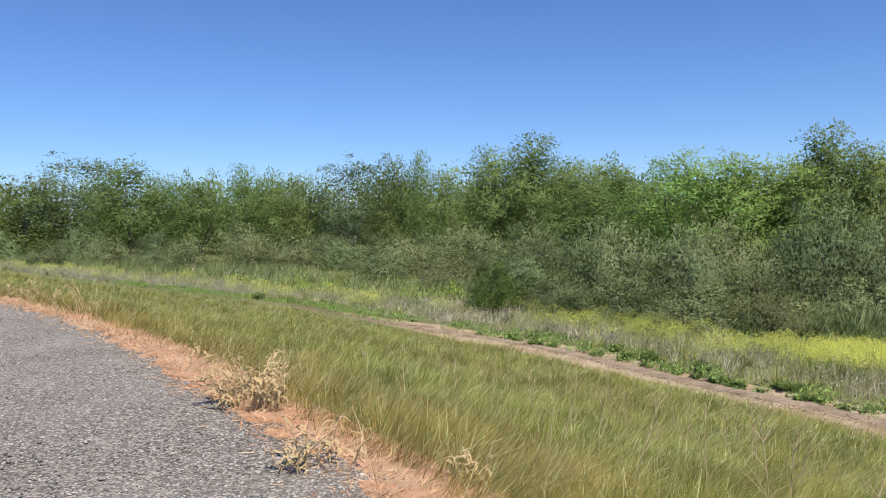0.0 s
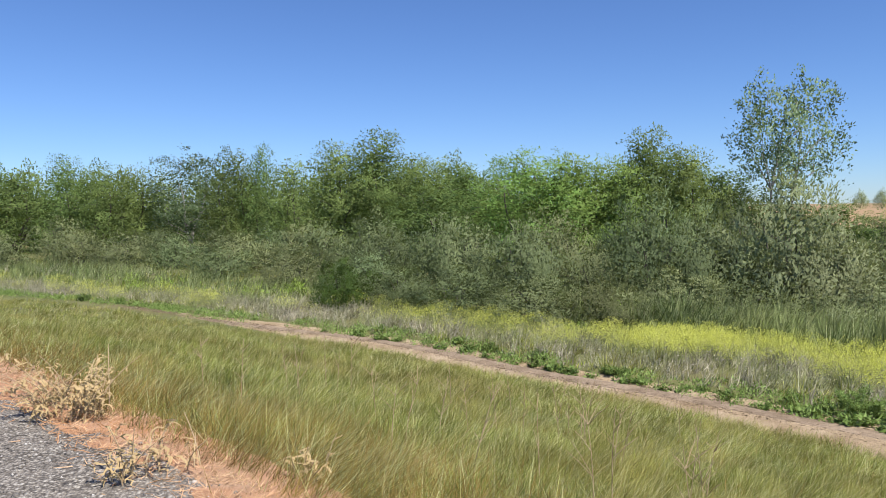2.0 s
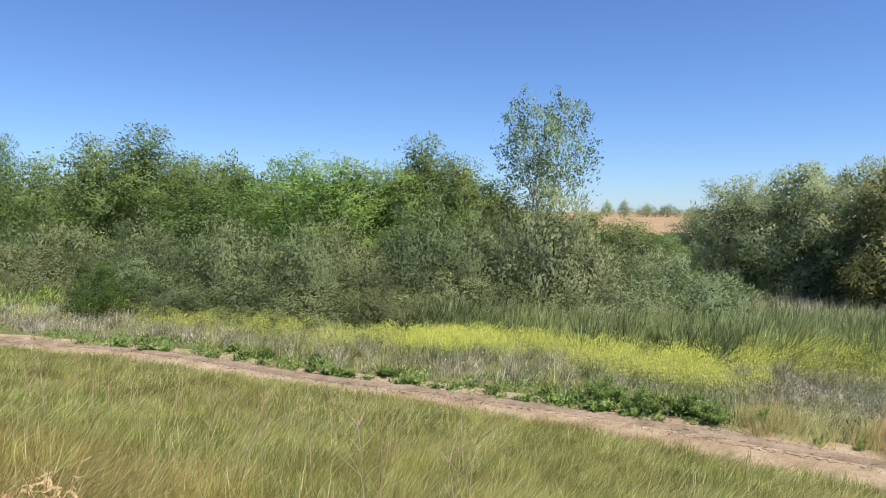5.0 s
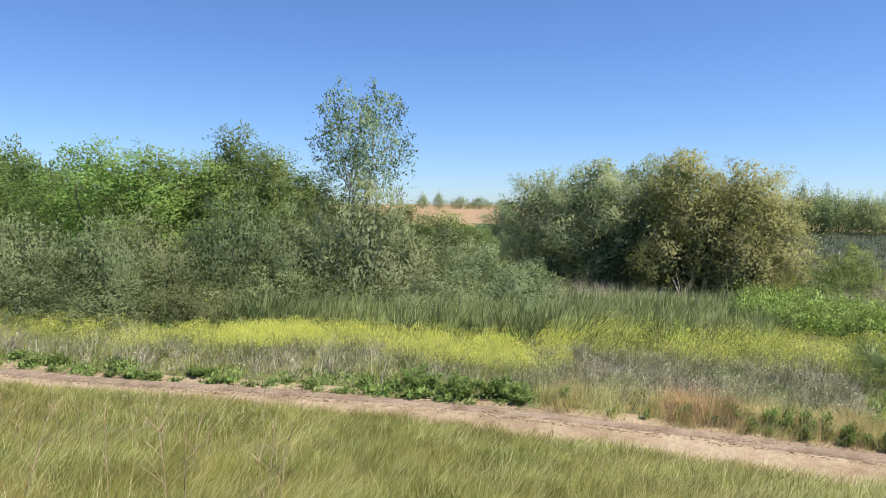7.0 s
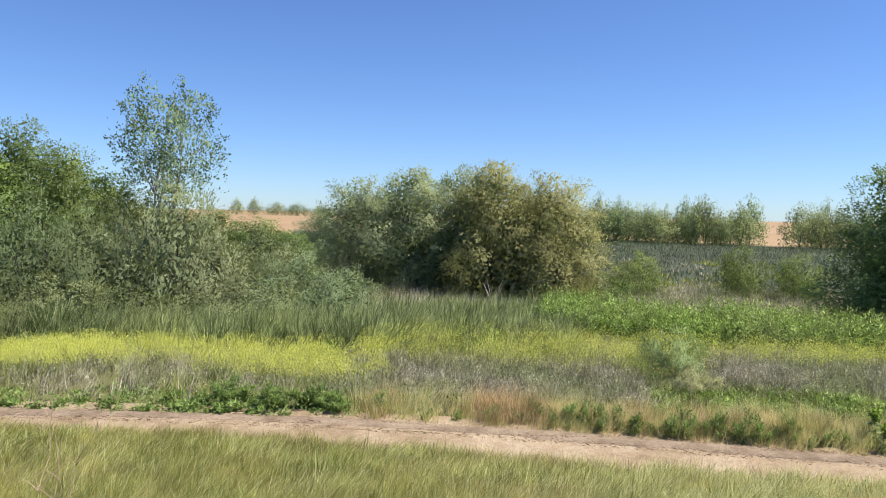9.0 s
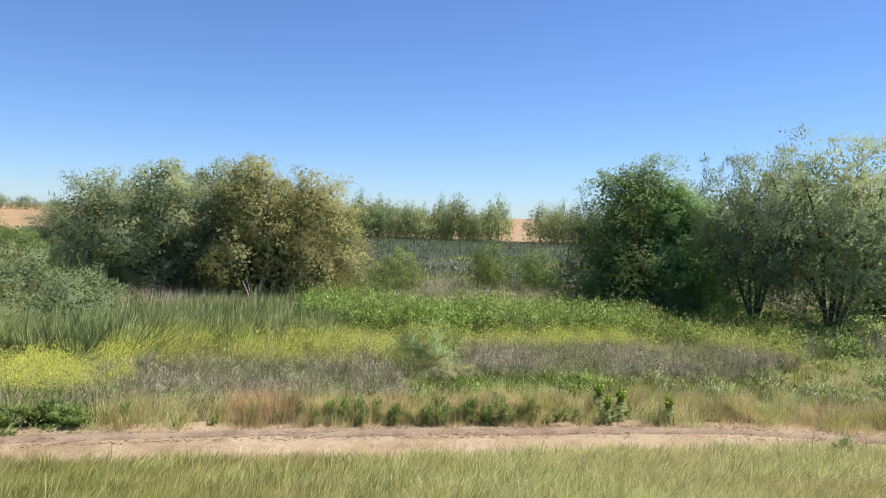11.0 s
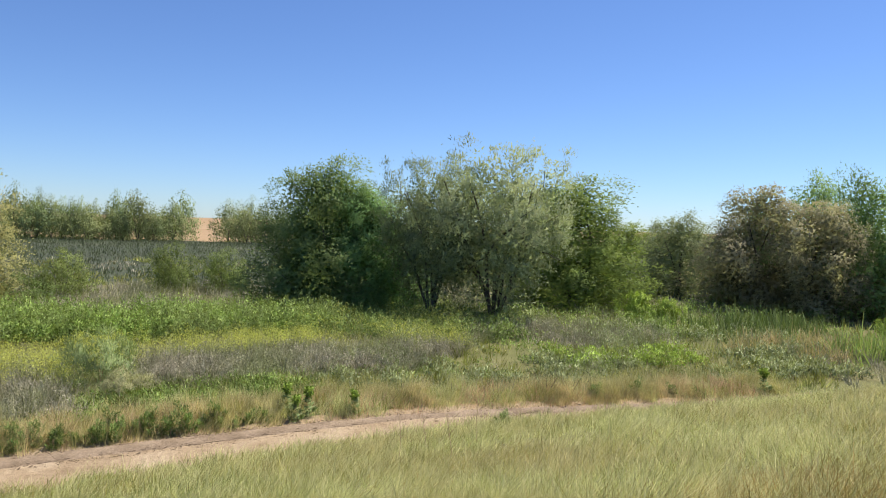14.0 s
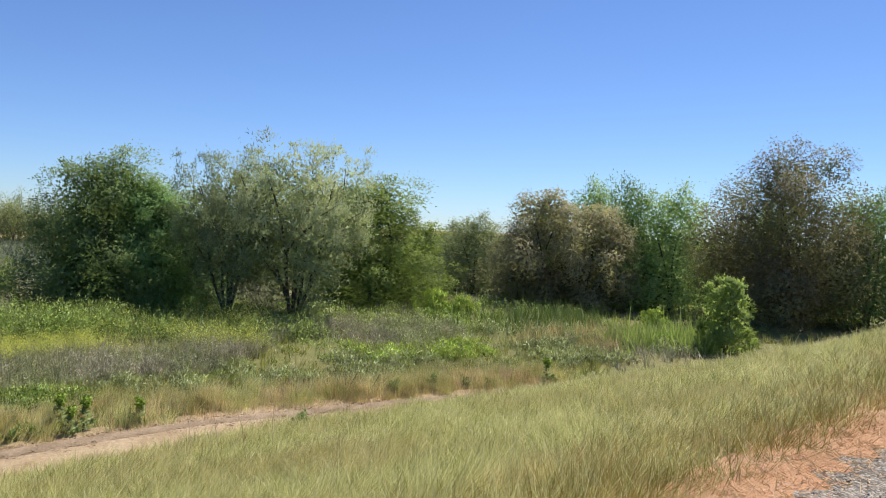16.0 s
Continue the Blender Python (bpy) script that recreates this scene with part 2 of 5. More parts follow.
# far trees: haze of the distance put into a paler leaf colour
M_DISTANT = foliage("hazed_distant_leaf", (0.153, 0.196, 0.085), (0.230, 0.281, 0.128), (0.340, 0.383, 0.204), 0.36, up=0.3, drift=0.25, even=0.7, hue=0.018)
M_BROWN = foliage("dry_brown_leaf", (0.106, 0.080, 0.046), (0.160, 0.123, 0.078), (0.246, 0.204, 0.142), 0.3, (0.19, 0.20, 0.09), 0.5, up=0.3, drift=0.32, even=0.7, hue=0.018)

M_SAPLING = foliage("sapling_leaf", (0.18, 0.28, 0.065), (0.29, 0.41, 0.12), (0.44, 0.55, 0.22), 0.6, per_object=0, up=0.3, even=0.3)

# ---- mesh helpers ----


def mesh_object(name, verts, quads=None, tris=None, material=None, parent=None, smooth=False, normals=None):
    """Links one mesh object built from arrays of corners, quads and triangles."""
    me = bpy.data.meshes.new(name)
    verts = np.asarray(verts, dtype=np.float32)
    nq = 0 if quads is None else len(quads)
    ntri = 0 if tris is None else len(tris)
    loops = np.concatenate([np.asarray(quads, np.int32).ravel() if nq else np.zeros(0, np.int32),
                            np.asarray(tris, np.int32).ravel() if ntri else np.zeros(0, np.int32)])
    me.vertices.add(len(verts))
    me.vertices.foreach_set("co", verts.ravel())
    me.loops.add(len(loops))
    me.loops.foreach_set("vertex_index", loops)
    me.polygons.add(nq + ntri)
    starts = np.concatenate([np.arange(nq) * 4, nq * 4 + np.arange(ntri) * 3]).astype(np.int32)
    me.polygons.foreach_set("loop_start", starts)
    if smooth:
        me.polygons.foreach_set("use_smooth", np.ones(nq + ntri, bool))
    me.update(calc_edges=True)
    if normals is not None:
        me.normals_split_custom_set_from_vertices(np.asarray(normals, np.float32))
    if material:
        me.materials.append(material)
    ob = new(name, me)
    if parent:
        ob.parent = parent
    return ob


def unit(v):
    return v / (np.linalg.norm(v, axis=-1, keepdims=True) + 1e-9)


def leaf_arrays(pos, along, length, width, rng, wide_at=0.45):
    """One lozenge leaf at each place: base, two shoulders, tip, with a slight fold."""
    n = len(pos)
    along = unit(along)
    side = unit(np.cross(along, unit(rng.normal(size=(n, 3)))))
    up = np.cross(along, side)
    length = np.broadcast_to(np.asarray(length, float), (n,))[:, None]
    width = np.broadcast_to(np.asarray(width, float), (n,))[:, None]
    mid = pos + along * length * wide_at + up * width * 0.25
    v = np.stack([pos, mid + side * width * 0.5, pos + along * length, mid - side * width * 0.5], 1).reshape(-1, 3)
    q = np.arange(n * 4).reshape(n, 4)
    return v, q


def fine_leaves(pos, along, length, width, rng, face=None):
    """One small pointed leaf (three corners) at each place; face: the way the blades tend to turn."""
    n = len(pos)
    along = unit(along)
    toward = rng.normal(size=(n, 3))
    if face is not None:
        toward = toward * 0.3 + unit(face)
    side = unit(np.cross(along, toward)) * (np.broadcast_to(np.asarray(width, float), (n,)) / 2)[:, None]
    ln = np.broadcast_to(np.asarray(length, float), (n,))[:, None]
    mid = pos + along * ln * rng.uniform(0.0, 0.35, (n, 1))
    v = np.stack([mid + side, mid - side, pos + along * ln], 1).reshape(-1, 3)
    return v, np.arange(n * 3).reshape(n, 3)


def spears(pos, height, width, lean, rng):
    """Fine straight blades, three corners each."""
    n = len(pos)
    a = rng.uniform(0, 2 * np.pi, n)
    side = np.stack([np.cos(a), np.sin(a), np.zeros(n)], 1) * (np.asarray(width) / 2)[:, None]
    h = np.asarray(height)[:, None]
    t = pos + np.array([0, 0, 1.0]) * h * (1 - 0.3 * np.linalg.norm(lean, axis=1, keepdims=True)).clip(0.25) + lean * h
    v = np.stack([pos - side, pos + side, t], 1).reshape(-1, 3)
    return v, np.arange(n * 3).reshape(n, 3)


def join(parts):
    """Joins (verts, quads, tris) triples into one."""
    vs, qs, ts, o = [], [], [], 0
    for v, q, t in parts:
        vs.append(v)
        if q is not None and len(q):
            qs.append(q + o)
        if t is not None and len(t):
            ts.append(t + o)
        o += len(v)
    return np.concatenate(vs), (np.concatenate(qs) if qs else None), (np.concatenate(ts) if ts else None)


def tube(points, radii, sides=6):
    """A tapered round limb along points."""
    pts = np.asarray(points, float)
    n = len(pts)
    d = unit(np.gradient(pts, axis=0))
    ref = np.where(np.abs(d[:, 2:3]) > 0.9, np.array([[1.0, 0, 0]]), np.array([[0, 0, 1.0]]))
    a = unit(np.cross(d, ref))
    b = np.cross(d, a)
    th = np.arange(sides) / sides * 2 * np.pi
    ring = a[:, None] * np.cos(th)[None, :, None] + b[:, None] * np.sin(th)[None, :, None]
    v = (pts[:, None] + ring * np.asarray(radii)[:, None, None]).reshape(-1, 3)
    i, j = np.meshgrid(np.arange(n - 1), np.arange(sides), indexing="ij")
    q = np.stack([i * sides + j, i * sides + (j + 1) % sides, (i + 1) * sides + (j + 1) % sides, (i + 1) * sides + j], -1).reshape(-1, 4)
    return v, q, None


def wavy(x, y, s, seed=0.0):
    """Cheap smooth drift in 0..1 over the plan, for stands and patches."""
    return 0.5 + 0.25 * (np.sin(x * s + 1.7 * np.sin(y * s * 0.7 + seed) + seed) + np.sin(y * s * 1.3 - 1.1 * np.sin(x * s * 0.9 - seed) + 2.1 * seed))


# ---- the lie of the land ----
PLAIN = -2.65
CREST = [(-95, 84), (-52, 50), (-30, 32.5), (-15.5, 20.2), (-8.3, 13.9), (-4.3, 9.7), (-1.9, 6.4), (-0.35, 4.15), (1.1, 1.7), (2.3, -0.9),
         (3.35, -3.8), (4.0, -5.75), (5.1, -9), (7.4, -14), (11, -21), (16, -32), (22, -50), (28, -78)]
TRACK = [(-100, 112), (-55, 74), (-30, 53), (-11.3, 36.7), (-4.5, 30.2), (0.27, 25.4), (3.55, 21.6), (5.65, 17.9), (8.4, 14.1), (11.2, 9.3),
         (13.05, 5.2), (14.65, 1.1), (15.9, -2.9), (16.5, -8), (16.9, -12.5), (17.4, -17), (19.6, -24), (24.5, -36), (31, -54), (37, -78), (42, -105)]
HALF_TRACK = 0.85
FOOT = 1.32  # from the track's middle line to the foot of the bank


def smooth_curve(pts, step=0.3):
    p = np.asarray(pts, float)
    out = []
    for i in range(1, len(p) - 2):
        a, b, c, d = p[i - 1], p[i], p[i + 1], p[i + 2]
        t = np.linspace(0, 1, max(3, int(np.linalg.norm(c - b) / step)), endpoint=False)[:, None]
        out.append(0.5 * (2 * b + (c - a) * t + (2 * a - 5 * b + 4 * c - d) * t ** 2 + (3 * b - a - 3 * c + d) * t ** 3))
    return np.concatenate(out)


crest_line, track_line = smooth_curve(CREST), smooth_curve(TRACK)


def signed(line, x, y):
    """Distance from a line in plan, positive on the meadow's side."""
    x, y = np.asarray(x, float).ravel(), np.asarray(y, float).ravel()
    out = np.empty(len(x))
    a, b = line[:-1], line[1:]
    d = b - a
    dd = (d ** 2).sum(1)
    for k in range(0, len(x), 4000):
        px, py = x[k:k + 4000, None], y[k:k + 4000, None]
        t = np.clip(((px - a[:, 0]) * d[:, 0] + (py - a[:, 1]) * d[:, 1]) / dd, 0, 1)
        ex, ey = px - a[:, 0] - t * d[:, 0], py - a[:, 1] - t * d[:, 1]
        q = ex ** 2 + ey ** 2
        i = q.argmin(1)
        r = np.arange(len(i))
        s = np.sign(d[i, 0] * ey[r, i] - d[i, 1] * ex[r, i])
        out[k:k + 4000] = np.sqrt(q[r, i]) * np.where(s == 0, 1, s)
    return out


def foot_at(y):
    """Where the bank's foot lies, short of the track's middle line: it creeps over the track as that rounds the bend."""
    y = np.asarray(y, float)
    return FOOT - 1.1 * np.clip((3 - y) / 13, 0, 1) - 0.5 * np.clip((y - 6) / 9, 0, 1) - 2.0 * np.clip((y - 24) / 9, 0, 1)


def land(x, y):
    """Height of the bare ground, with the distances from crest and track."""
    x, y = np.asarray(x, float).ravel(), np.asarray(y, float).ravel()
    dc, dt = signed(crest_line, x, y), signed(track_line, x, y)
    foot = foot_at(y)
    s = np.clip(dc / np.maximum(dc - dt - foot, 0.01), 0, 1)
    s = np.where(dt > -foot, 1.0, s)
    s = s + 0.05 * np.sin(s * np.pi) * np.sin(x * 0.35 + y * 0.2)
    s = np.clip(s, 0, 1) ** (1 + 0.4 * np.clip((-3 - y) / 7, 0, 1))
    ease = s * s * (3 - 2 * s)
    z = PLAIN * (0.75 * s + 0.25 * ease)
    z = np.where(dc < 0, 0.0, z)
    far = np.clip((dt - HALF_TRACK) / 3, 0, 1)
    z = z + far * (0.10 * np.sin(x * 0.31 + 0.7 * np.sin(y * 0.23)) + 0.08 * np.sin(y * 0.43 + x * 0.11))
    z = z + np.clip(1 - np.abs(dt - 1.15) / 0.35, 0, 1) * 0.09
    z = z - 0.07 * np.clip(1 - (np.abs(dt + 0.2) - 1.1) / 0.15, 0, 1) * (dt > -foot)
    back = np.clip((-dc - 7.5) / 9, 0, 1)
    z = np.where(dc < 0, z + PLAIN * back, z)
    return z, dc, dt


def strip(name, line, offsets, z_of, material, keep=None):
    """A ribbon of ground that follows a line, at offsets to its meadow side."""
    d = unit(np.gradient(line, axis=0))
    nrm = np.stack([-d[:, 1], d[:, 0]], 1)
    off = np.asarray(offsets)
    p = line[:, None] + nrm[:, None] * off[None, :, None]
    x, y = p[..., 0].ravel(), p[..., 1].ravel()
    n, m = len(line), len(off)
    k = np.tile(off, n)
    z = z_of(x, y, k)
    i, j = np.meshgrid(np.arange(n - 1), np.arange(m - 1), indexing="ij")
    q = np.stack([i * m + j, (i + 1) * m + j, (i + 1) * m + j + 1, i * m + j + 1], -1).reshape(-1, 4)
    return mesh_object(name, np.stack([x, y, z], 1), q, None, material, smooth=True)


def build_ground():
    rings = np.concatenate([np.linspace(0.5, 30, 74), 30 * np.geomspace(1.04, 160, 42)])
    ang = np.arange(300) / 300 * 2 * np.pi
    r, a = np.meshgrid(rings, ang, indexing="ij")
    x, y = (r * np.sin(a)).ravel(), (r * np.cos(a)).ravel()
    z, dc, dt = land(x, y)
    n, m = r.shape
    i, j = np.meshgrid(np.arange(n - 1), np.arange(m), indexing="ij")
    q = np.stack([i * m + j, i * m + (j + 1) % m, (i + 1) * m + (j + 1) % m, (i + 1) * m + j], -1).reshape(-1, 4)
    c = len(x)
    tri = np.stack([np.full(m, c), (np.arange(m) + 1) % m, np.arange(m)], 1)
    v = np.concatenate([np.stack([x, y, z], 1), [[0, 0, 0]]])
    ob = mesh_object("ground", v, q[:, ::-1], tri[:, ::-1], M_SOIL, smooth=True)
    # dry stubble fields start beyond the marsh
    qc = v[q].mean(1)
    rr, aa = np.hypot(qc[:, 0], qc[:, 1]), np.degrees(np.arctan2(qc[:, 0], qc[:, 1]))
    ob.data.materials.append(M_FIELD)
    ob.data.materials.append(M_MARSH)
    idx = np.zeros(len(ob.data.polygons), np.int32)
    idx[:len(q)] = ((rr > 138 + 8 * np.sin(aa * 0.3)) & (aa > 30) & (aa < 128)).astype(np.int32)
    idx[:len(q)][(rr > 48 + 5 * np.sin(aa * 0.2)) & (rr <= 138 + 8 * np.sin(aa * 0.3)) & (aa > 34) & (aa < 130)] = 2
    ob.data.polygons.foreach_set("material_index", idx)
    tagged(ob, "weedy floodplain meadow and levee bank running to the horizon", "ground", kind="structure")


build_ground()
fine_crest = smooth_curve(CREST, 0.1)
near_crest = fine_crest[(np.hypot(fine_crest[:, 0], fine_crest[:, 1]) < 40)]
near_track = track_line[(np.hypot(track_line[:, 0], track_line[:, 1]) < 90)]
road = strip("road", near_crest, np.concatenate([np.linspace(-7.4, -0.6, 12), np.linspace(-0.5, 0.08, 6)]), lambda x, y, k: 0.012 + 0.012 * np.sin(x * 1.9) * np.sin(y * 2.3), M_GRAVEL)
tagged(road, "grey crushed gravel road on top of the levee", "gravel road", kind="structure")
verge = strip("verge", near_crest, np.linspace(-0.22, 0.75, 12), lambda x, y, k: land(x, y)[0] + 0.035 - 0.16 * np.maximum(0.08 - k, 0) + 0.014 * np.sin(x * 7 + y * 3) * np.sin(y * 11 - x * 5), M_LITTER)
tagged(verge, "strip of orange dead grass litter along the gravel", "verge", kind="structure")
track = strip("track", near_track, np.linspace(-1.65, 1.0, 24),
              lambda x, y, k: PLAIN + 0.012 - 0.12 * (k < -foot_at(y) - 0.1) - 0.035 * np.exp(-((np.abs(k + 0.25) - 0.55) / 0.2) ** 2)  + 0.012 * np.sin(x * 3.1 + y * 1.7) + 0.03 * (k > 0.75) * np.abs(np.sin(x * 5 + y * 7)), M_DIRT)
margin = strip("track_margin", near_track, np.linspace(-0.12, 0.66, 10),
               lambda x, y, k: PLAIN - 0.02 - 0.2 * (y > 31) + 0.045 * np.sin((k + 0.12) / 0.78 * np.pi) + 0.03 * (np.abs(np.sin(x * 4.1 + y * 2.7)) + np.abs(np.sin(x * 9.3 - y * 6.1)) * 0.7 - 0.8) * np.sin((k + 0.12) / 0.78 * np.pi), M_CLOD)
tagged(margin, "brown crumbled soil and litter along the track's far side", "track margin", kind="structure")
tagged(track, "pale bare dirt track at the foot of the bank", "dirt track", kind="structure")

# ---- trees and shrubs ----


def crown_profile(shape, u):
    if shape == "vase":
        return np.clip(0.35 + 0.75 * u ** 0.8, 0, 1) * np.sqrt(np.clip(1 - ((u - 0.55) / 0.62) ** 2, 0.02, 1))
    if shape == "spire":
        return np.clip(1.0 - 0.75 * u, 0.1, 1) * np.sqrt(np.clip(1 - ((u - 0.35) / 0.66) ** 4, 0.02, 1))
    if shape == "fan":
        return (0.72 + 0.28 * np.clip(u / 0.5, 0, 1)) * np.sqrt(np.clip(1 - (np.clip(u - 0.45, 0, 1) / 0.58) ** 2, 0.03, 1))
    if shape == "egg":
        return np.clip(1.05 - 0.55 * u, 0.1, 1) * np.sqrt(np.clip(1 - ((u - 0.4) / 0.63) ** 4, 0.03, 1))
    if shape == "bush":
        return np.sqrt(np.clip(1 - (np.clip(u - 0.25, 0, 1) / 0.78) ** 2, 0.03, 1))
    return np.sqrt(np.clip(1 - ((u - 0.45) / 0.58) ** 2, 0.03, 1))


def grow(seed, h, r, shape="round", stems=2, base=0.18, lobes=18, tufts_each=9, leaves=9000, leaf=0.1, width=0.045, droop=0.3, lift=0.2,
         lobe_r=0.4, tall=1.15, spread=0.35, thick=0.13, hollow=0.6, ragged=0.3, limbs=5, fill=0.4, stem_top=0.66, feather=0.5, tuft=0.46, fan=0.0):
    """Arrays for one tree or shrub: trunk, a list of limbs, twigs and leaves with their rounded normals.
    The crown is a heap of lobes; each lobe carries tufts, each tuft sprays of leaves; large filler leaves are added
    inside the lobes to block light."""
    rng = np.random.default_rng(seed)
    u = ((np.arange(lobes) + rng.uniform(0, 1, lobes)) / lobes) ** 1.15
    ang = np.arange(lobes) * 2.399963 + rng.normal(0, 0.3, lobes)
    reach = crown_profile(shape, u) * (hollow + (1 - hollow) * rng.uniform(0, 1, lobes) ** 0.5) * (1 + rng.normal(0, ragged * 0.4, lobes))
    rho = np.clip(reach - lobe_r * 0.5, 0.02, 1) * r
    lr = 1.12 * r * lobe_r * rng.uniform(0.8, 1.3, lobes) * (1.12 - 0.22 * u)
    c = np.stack([rho * np.cos(ang), rho * np.sin(ang), h * (base + (1 - base) * u) - lr * tall * 0.75 * u + h * rng.normal(0, 0.02, lobes)], 1)
    c[:, 2] = np.maximum(c[:, 2], lr * 0.6)
    c[-1, 2] = h - lr[-1] * tall * 0.9
    # trunk: stems that part from one foot
    trunk, stem_pts = [], []
    for k in range(stems):
        a = k * 2 * np.pi / stems + rng.uniform(-0.5, 0.5)
        t = np.linspace(0, 1, 9)
        out = spread * r * t ** 1.3 * (1 if stems > 1 else 0.25)
        p = np.stack([np.cos(a) * out + 0.03 * h * np.sin(t * 5 + k), np.sin(a) * out + 0.03 * h * np.sin(t * 4 + 2 * k), t * h * stem_top], 1)
        p[:, :2] -= p[0, :2] * 0.7
        p[0, 2] = -0.25
        stem_pts.append(p)
        trunk.append(tube(p, thick * (1 - 0.85 * t) / math.sqrt(stems) + min(0.012, 0.3 * thick), 7 if thick > 0.09 else 4))
    allp = np.concatenate(stem_pts)
    limb, twig = [], []
    for n_, i in enumerate(np.argsort(-lr)):
        low = allp[allp[:, 2] < max(c[i, 2] * 0.85, 0.3)]
        if not len(low):
            low = allp[:1]
        s = low[np.argmin(np.linalg.norm(low - c[i] * np.array([1, 1, 0.75]), axis=1))]
        t = np.linspace(0, 1, 5)[:, None]
        p = s + (c[i] - s) * t
        p[:, 2] += np.sin(t[:, 0] * np.pi) * 0.07 * np.linalg.norm(c[i] - s)
        if n_ < limbs:
            limb.append(tube(p, thick * 0.42 * (1 - 0.75 * t[:, 0]) + min(0.008, 0.2 * thick), 5))
        for k in range(1):
            e = c[i] + unit(rng.normal(size=3) + np.array([0, 0, 0.6])) * lr[i] * 0.8
            twig.append(tube(np.stack([p[3], (p[3] + e) / 2 + [0, 0, 0.08 * lr[i]], e]), thick * 0.14 * np.array([1, 0.7, 0.3]) + min(0.004, 0.1 * thick), 3))
    # tufts over the upper and outer side of every lobe
    nt_ = lobes * tufts_each
    li = np.repeat(np.arange(lobes), tufts_each)
    out_dir = unit(c * np.array([1, 1, 0.0]) + 1e-6)[li]
    td = unit(rng.normal(size=(nt_, 3)) + out_dir * 0.45 + np.array([0, 0, 0.35]))
    stretch = np.array([1, 1, tall])
    tc = c[li] + td * stretch * (lr[li] * rng.uniform(0.5, 0.86, nt_))[:, None]
    tc[:, :2] *= 1 + fan * (tc[:, 2:3] / h - 0.5)
    tr = lr[li] * tuft * rng.uniform(0.6, 1.35, nt_)
    sprays = 9
    sd = unit(rng.normal(size=(nt_, sprays, 3)) * 0.75 + td[:, None] * 0.7 + np.array([0, 0, lift]))
    sl = tr[:, None] * rng.uniform(0.6, 1.05, (nt_, sprays)) * np.where(rng.uniform(0, 1, (nt_, sprays)) < 0.2, 1 + 0.7 * feather, 1)
    pick = rng.choice(nt_, leaves, p=tr ** 2 / (tr ** 2).sum())
    j = rng.integers(0, sprays, leaves)
    t = rng.uniform(0.0, 1, leaves) ** 0.8
    d, l_ = sd[pick, j], sl[pick, j]
    # some leaves make a close skin over the tuft, the rest the sprays that stick out of it
    skin = rng.uniform(0, 1, leaves) < 0.35
    d = np.where(skin[:, None], unit(rng.normal(size=(leaves, 3)) * 0.8 + td[pick] * 0.75 + np.array([0, 0, 0.2 + 0.5 * lift])), d)
    l_ = np.where(skin, tr[pick] * 0.86, l_)
    t = np.where(skin, 0.5 + 0.5 * t, t)
    pos = tc[pick] + d * (l_ * t)[:, None] + rng.normal(size=(leaves, 3)) * (tr[pick] * np.where(skin, 0.14, 0.15 * (1.2 - 0.8 * t)))[:, None]
    pos[:, 2] -= droop * np.where(skin, 0.5, 1.4) * l_ * t ** 2
    along = d * 0.8 + np.array([0, 0, lift - droop * 1.2]) + rng.normal(0, 0.4, (leaves, 3))
    ln = leaf * rng.uniform(0.6, 1.4, leaves)
    wd = width * rng.uniform(0.7, 1.3, leaves)
    lobe = li[pick]
    own = unit(pos - tc[pick] + td[pick] * (0.35 * tr[pick])[:, None] + np.array([0, 0, 1]) * (droop * 0.5 * tr[pick])[:, None])
    # large filler leaves, added inside the lobes to stop light and view
    k = int(leaves * fill)
    if k:
        pk = rng.choice(lobes, k, p=lr ** 2 / (lr ** 2).sum())
        ip = c[pk] + unit(rng.normal(size=(k, 3))) * stretch * (lr[pk] * 0.74 * rng.uniform(0, 1, k) ** 0.4)[:, None]
        ip[:, :2] *= 1 + fan * (ip[:, 2:3] / h - 0.5)
        pos, lobe = np.concatenate([pos, ip]), np.concatenate([lobe, pk])
        own = np.concatenate([own, unit(ip - c[pk])])
        along = np.concatenate([along, rng.normal(0, 1, (k, 3))])
        filler = max(0.1, 0.9 * leaf)
        ln = np.concatenate([ln, rng.uniform(1.3, 2.0, k) * filler])
        wd = np.concatenate([wd, rng.uniform(0.7, 1.2, k) * filler])
    pos[:, 2] = np.maximum(pos[:, 2], 0.05)
    bulge = unit((pos - c[lobe]) / stretch)
    whole = unit((pos - np.array([0, 0, h * 0.42])) * np.array([1, 1, 0.7]))
    v, q = fine_leaves(pos, along, ln, wd, rng, bulge + 0.5 * whole)
    tri = v.reshape(-1, 3, 3)
    flat = unit(np.cross(tri[:, 1] - tri[:, 0], tri[:, 2] - tri[:, 0]))
    soft = own * 0.75 + bulge * 0.45 + whole * 0.35
    turned = (flat * soft).sum(1) < 0
    tri[turned] = tri[turned][:, [1, 0, 2]]
    flat[turned] *= -1
    return trunk, limb, join(twig) if len(twig) > 3 else None, (v, q, np.repeat(unit(soft + flat * 0.3), 3, axis=0))


templates = {}


